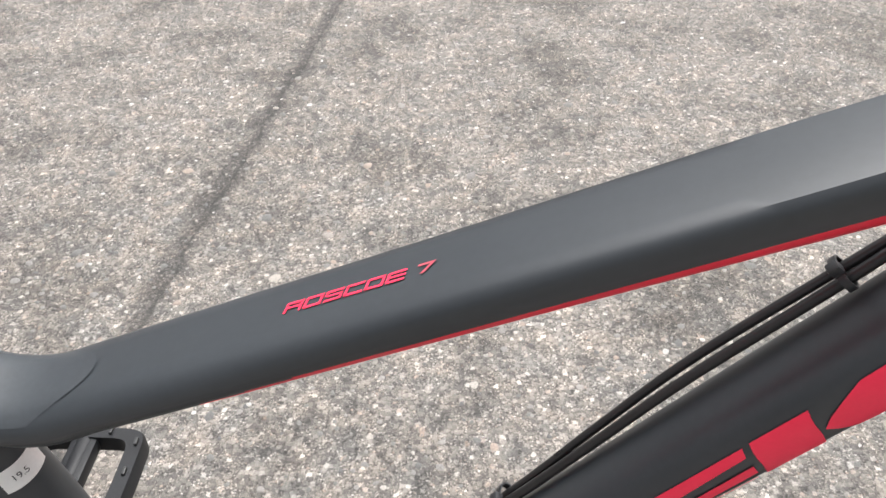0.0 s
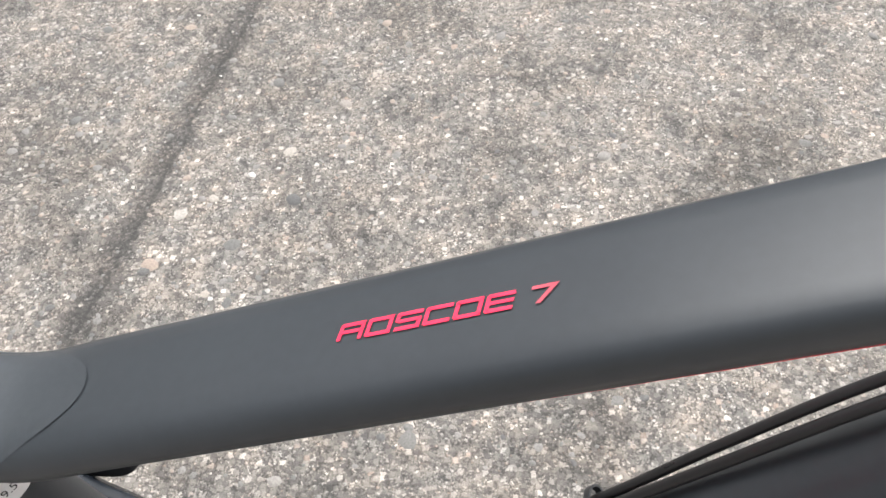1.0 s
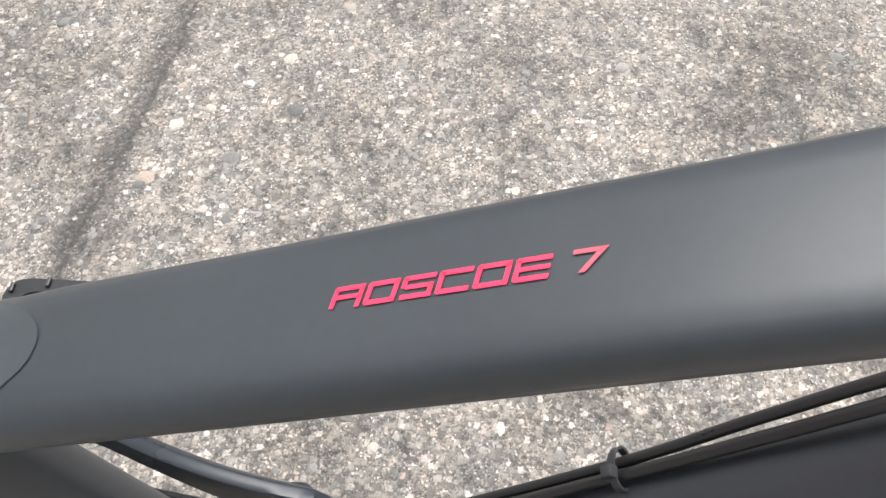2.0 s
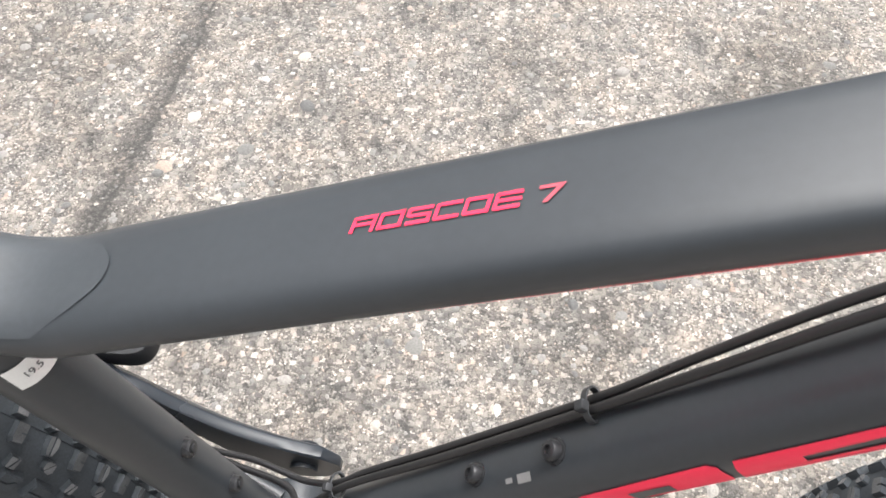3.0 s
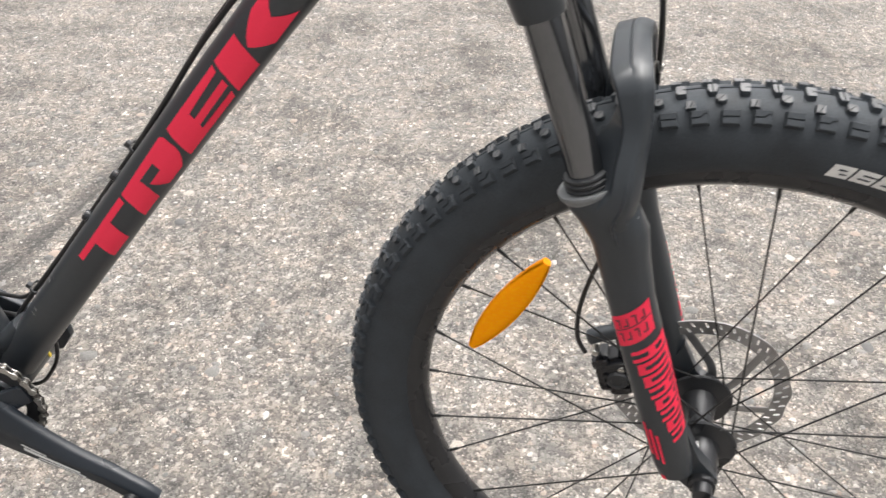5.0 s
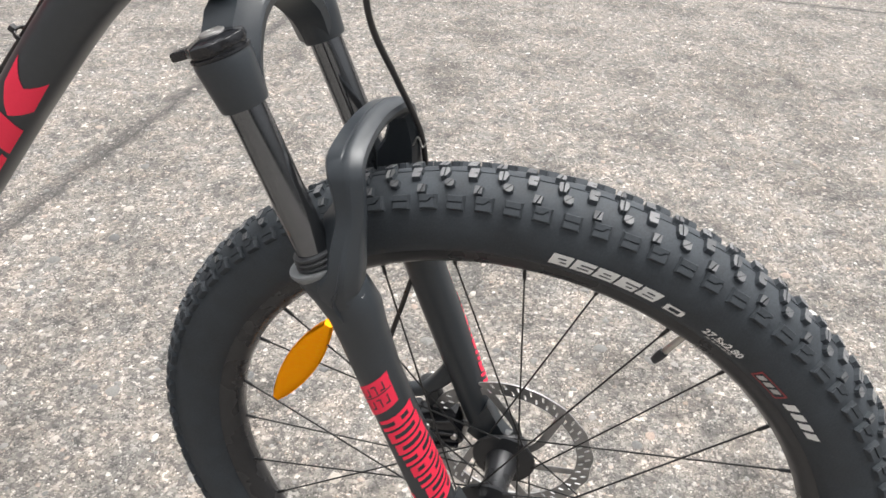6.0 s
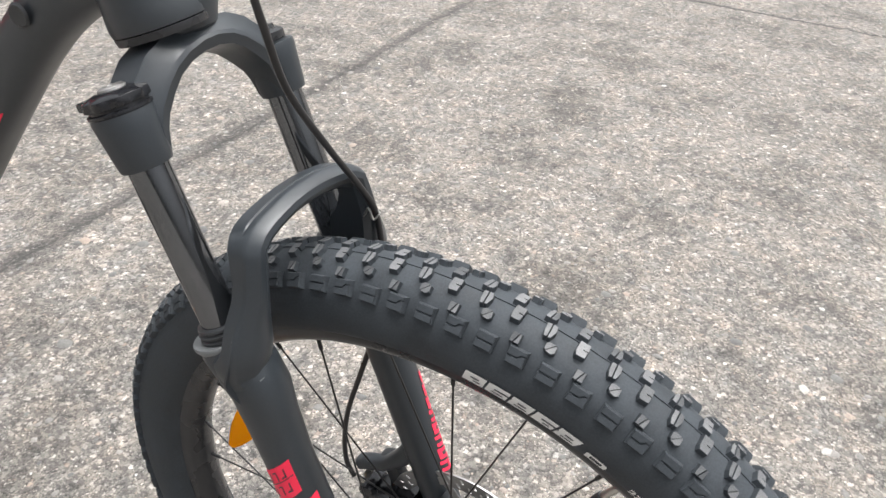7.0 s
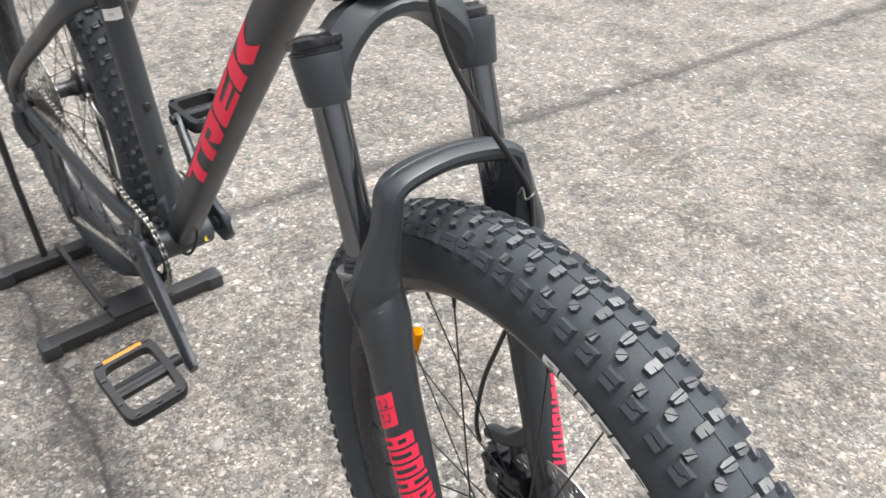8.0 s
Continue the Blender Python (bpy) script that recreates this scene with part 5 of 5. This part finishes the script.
for k in range(1, 40):
    run.append(pe.lerp(Vector((-0.430, -0.052, 0.166)), k / 40))
# walk the line in even steps of one link
chain = None
step, carry, out_pts = 0.0127, 0.0, [run[0]]
for a, b in zip(run, run[1:]):
    seg = (b - a).length
    pos = step - carry
    while pos <= seg:
        out_pts.append(a.lerp(b, pos / seg))
        pos += step
    carry = seg - (pos - step)
for i, (a, b) in enumerate(zip(out_pts, out_pts[1:])):
    t = (b - a).normalized()
    m = Matrix.Translation((a + b) / 2) @ Matrix.Rotation(-math.atan2(t.z, t.x), 4, "Y")
    ob = new("chain" if chain is None else "link", links[i % 2])
    if chain is None:
        chain = ob
        ob.parent = bicycle
        ob.matrix_basis = m
        tagged(ob, "bright oiled steel chain")
    else:
        ob.parent = chain
        ob.matrix_basis = chain.matrix_basis.inverted() @ m

# rear derailleur
bm = bmesh.new()
tube(bm, [(-0.452, -0.082, 0.392), (-0.446, -0.086, 0.365), (-0.425, -0.080, 0.335)], 0.013, 14)
slab(bm, [(-0.440, 0.345), (-0.415, 0.345), (-0.420, 0.160), (-0.432, 0.152), (-0.444, 0.160)], -0.062, -0.060)
slab(bm, [(-0.440, 0.345), (-0.415, 0.345), (-0.420, 0.160), (-0.432, 0.152), (-0.444, 0.160)], -0.046, -0.044)
for z in (0.330, 0.176):
    turned(bm, [(0.003, -0.056), (0.014, -0.056), (0.014, -0.050), (0.003, -0.050)], Matrix.Translation((-0.430, 0, z)), 16)
bmesh.ops.recalc_face_normals(bm, faces=bm.faces)
part("rear_derailleur", bm, PLASTIC, bicycle, "black rear derailleur")

# ---- cables along the down tube ----
cable("gear_cable", [(0.470, 0.030, 0.925), (0.400, 0.026, 0.872), (0.314, 0.0195, 0.787), (0.262, 0.0205, 0.7265), (0.222, 0.0205, 0.6705), (0.181, 0.019, 0.6135), (0.110, 0.0195, 0.524), (0.060, 0.0200, 0.464),
                     (0.036, 0.0190, 0.4345), (0.012, 0.024, 0.414), (-0.010, 0.032, 0.4060), (-0.040, 0.042, 0.398), (-0.110, 0.056, 0.378)], 0.0025, CABLE, bicycle, "black cable housing", 12)
cable("brake_cable", [(0.470, 0.022, 0.930), (0.395, 0.018, 0.876), (0.314, 0.0135, 0.785), (0.260, 0.0130, 0.7215), (0.222, 0.0130, 0.6700), (0.181, 0.0130, 0.6155), (0.110, 0.0135, 0.5255), (0.060, 0.0150, 0.4640),
                      (0.037, 0.0140, 0.4360), (0.015, 0.010, 0.408), (0.003, 0.014, 0.392), (-0.012, 0.030, 0.380), (-0.060, 0.046, 0.368)], 0.0027, CABLE, bicycle, "black cable housing", 12)
cable("lower_cable", [(0.040, 0.006, 0.388), (0.0455, 0.004, 0.369), (0.0435, 0.0, 0.349), (0.034, -0.004, 0.331), (0.020, -0.006, 0.316), (-0.010, -0.006, 0.303)], 0.0023, CABLE, bicycle, "black looped cable")
for x, y, z in ((0.314, 0.0165, 0.787), (0.181, 0.016, 0.6145), (0.0365, 0.0165, 0.4355)):
    bm = bmesh.new()
    tdir = Vector((0.618, 0, 0.786))
    mtie = Matrix.Translation((x, y, z)) @ tdir.to_track_quat("Y", "Z").to_matrix().to_4x4()
    rings(bm, [[mtie @ Vector(((0.0085 + dr) * math.cos(2 * math.pi * i / 20), dy, (0.0055 + dr) * math.sin(2 * math.pi * i / 20))) for dr, dy in ((0, -0.0018), (0.0012, -0.0018), (0.0012, 0.0018), (0, 0.0018))] for i in range(20)], closed=True, caps=False)
    box(bm, (0.0055, 0.0055, 0.0055), mtie @ pose(0.003, 0, 0.0075), 0.001)
    bmesh.ops.recalc_face_normals(bm, faces=bm.faces)
    part("cable_tie", bm, PLASTIC, bicycle, "black plastic cable tie")
for x, z in ((0.1275, 0.547), (0.1650, 0.597)):
    bm = bmesh.new()
    nrm = Vector((-0.786, -0.06, 0.618)).normalized()
    f = dt_f(x + 0.018)
    p = dt_point(f, 88) - nrm * 0.0005
    turned(bm, [(0.007, -0.002), (0.007, 0.0012), (0.0055, 0.0015), (0.0055, 0.0045), (0.0045, 0.0062), (0.0026, 0.0066), (0.0026, 0.0045), (0.0001, 0.0045)],
           Matrix.Translation(p) @ nrm.to_track_quat("Y", "Z").to_matrix().to_4x4(), 16)
    part("bottle_bolt", bm, ANOD, down_tube, "small black bolt")

bm = bmesh.new()
turned(bm, [(0.0001, -0.0006), (0.0055, -0.0006), (0.0055, 0.0006), (0.0001, 0.0006)], Matrix.Translation((0.0135, 0.030, 0.327)) @ pose(0, 0, 0, 0, 0, -70), 16)
part("dot_sticker", bm, YELLOW, bicycle, "small yellow dot sticker")

# ---- floor stand under the rear wheel ----
stand = new("bike_stand")
stand.location = (-0.40, -0.03, 0)
tagged(stand, "black steel floor stand holding the rear wheel", "bike stand")


def spart(name, bm, label="", mat=STANDMAT):
    ob = part(name, bm, mat, stand, label)
    ob.matrix_basis = Matrix.Translation((0.40, 0.03, 0))
    return ob


for x in (-0.268, -0.535):
    bm = bmesh.new()
    box(bm, (0.033, 0.330, 0.024), pose(x, -0.029, 0.0185), 0.004)
    spart("crossbar", bm)
    for y in (-0.193, 0.135):
        bm = bmesh.new()
        box(bm, (0.0385, 0.034, 0.030), pose(x, y, 0.0152), 0.006)
        spart("end_cap", bm, "black plastic end cap", PLASTIC)
for y in (-0.074, 0.044):
    bm = bmesh.new()
    box(bm, (0.265, 0.012, 0.012), pose(-0.420, y, 0.0360), 0.003)
    spart("rail", bm)
    bm = bmesh.new()
    tube(bm, [(-0.540, y - 0.031 if y < 0 else y + 0.031, 0.03), (-0.552, y - 0.035 if y < 0 else y + 0.035, 0.20), (-0.56, y - 0.035 if y < 0 else y + 0.035, 0.35), (-0.520, y - 0.023 if y < 0 else y + 0.023, 0.412)], 0.007, 12)
    spart("upright_rod", bm)
bm = bmesh.new()
box(bm, (0.070, 0.120, 0.004), pose(-0.282, -0.015, 0.0350, 0, -5, 0), 0.0015)
spart("cradle_plate", bm)

# ---- loose stones set in the asphalt ----
STONE, nt, p = material("pale_stones")
geo = nt.nodes.new("ShaderNodeNewGeometry")
pick = calc(nt, "FRACT", calc(nt, "ADD", geo.outputs["Random Per Island"], nt.nodes.new("ShaderNodeObjectInfo").outputs["Random"]))
col = ramp(nt, pick, [(0.0, (0.10, 0.100, 0.099)), (0.3, (0.165, 0.160, 0.152)), (0.60, (0.215, 0.206, 0.194)), (0.76, (0.27, 0.255, 0.235)), (0.83, (0.29, 0.225, 0.185)), (0.90, (0.34, 0.305, 0.265)), (0.96, (0.40, 0.383, 0.358)), (1.0, (0.52, 0.503, 0.475))])
nz = node(nt, "ShaderNodeTexNoise", Scale=350.0, Detail=4.0)
nt.links.new(geo.outputs["Position"], nz.inputs["Vector"])
col = blend(nt, "MULTIPLY", 1.0, col, ramp(nt, nz.outputs[0], [(0.3, (0.75, 0.75, 0.75)), (0.7, (1.15, 1.15, 1.15))]))
nt.links.new(col, p.inputs["Base Color"])
p.inputs["Roughness"].default_value = 0.75
rng = np.random.default_rng(7)
unit = np.array([(math.cos(a) * c, math.sin(a) * c, h) for c, h in ((1.0, 0.0), (0.72, 0.62)) for a in [2 * math.pi * (i + (0.5 if h else 0)) / 7 for i in range(7)]] + [(0.05, 0.02, 0.92)])
faces = []
for i in range(7):
    j = (i + 1) % 7
    faces += [(i, j, 7 + i), (j, 7 + j, 7 + i), (7 + i, 7 + j, 14)]


def stones(name, count, size0, size1, box_, label):
    x0, x1, y0, y1 = box_
    verts, tris = [], []
    px, py = rng.uniform(x0, x1, count), rng.uniform(y0, y1, count)
    sizes = size0 + (size1 - size0) * rng.random(count) ** 2.2
    for k in range(count):
        r = sizes[k] * (0.75 + 0.5 * rng.random((15, 1)))
        v = unit * r
        v[:, 0] *= rng.uniform(0.8, 1.5)
        v[:, 2] *= rng.uniform(0.18, 0.36)
        a = rng.uniform(0, 6.283)
        rot = np.array([[math.cos(a), -math.sin(a)], [math.sin(a), math.cos(a)]])
        v[:, :2] = v[:, :2] @ rot.T
        v += (px[k], py[k], -0.0004)
        tris += [(f[0] + 15 * k, f[1] + 15 * k, f[2] + 15 * k) for f in faces]
        verts.append(v)
    me = bpy.data.meshes.new(name)
    me.from_pydata(np.concatenate(verts).tolist(), [], tris)
    me.materials.append(STONE)
    me.polygons.foreach_set("use_smooth", [True] * len(me.polygons))
    ob = new(name, me)
    return tagged(ob, label, "gravel", kind="stuff")


stones("asphalt_chips", 22000, 0.0014, 0.0050, (-1.6, 2.4, -0.5, 3.2), "small pale and brown stone chips set in worn asphalt")
stones("pebbles", 3000, 0.0030, 0.0085, (-1.8, 2.8, -0.6, 3.6), "rounded whitish and tan pebbles set in worn asphalt")

# the largest stones round the bicycle, each on its own
shapes = []
for k in range(8):
    v = unit * (0.78 + 0.44 * rng.random((15, 1)))
    v[:, 0] *= rng.uniform(1.0, 1.5)
    v[:, 2] *= rng.uniform(0.22, 0.40)
    me = bpy.data.meshes.new("pebble")
    me.from_pydata(v.tolist(), [], faces)
    me.materials.append(STONE)
    me.polygons.foreach_set("use_smooth", [True] * len(me.polygons))
    shapes.append(me)
for k in range(280):
    ob = new("pebble", shapes[k % 8])
    ob.parent = ground
    size = 0.0062 + 0.0065 * rng.random() ** 2
    ob.matrix_basis = Matrix.LocRotScale((rng.uniform(-0.7, 1.9), rng.uniform(-0.45, 1.9), -0.0005), Euler((0, 0, rng.uniform(0, 6.283))), (size, size, size))
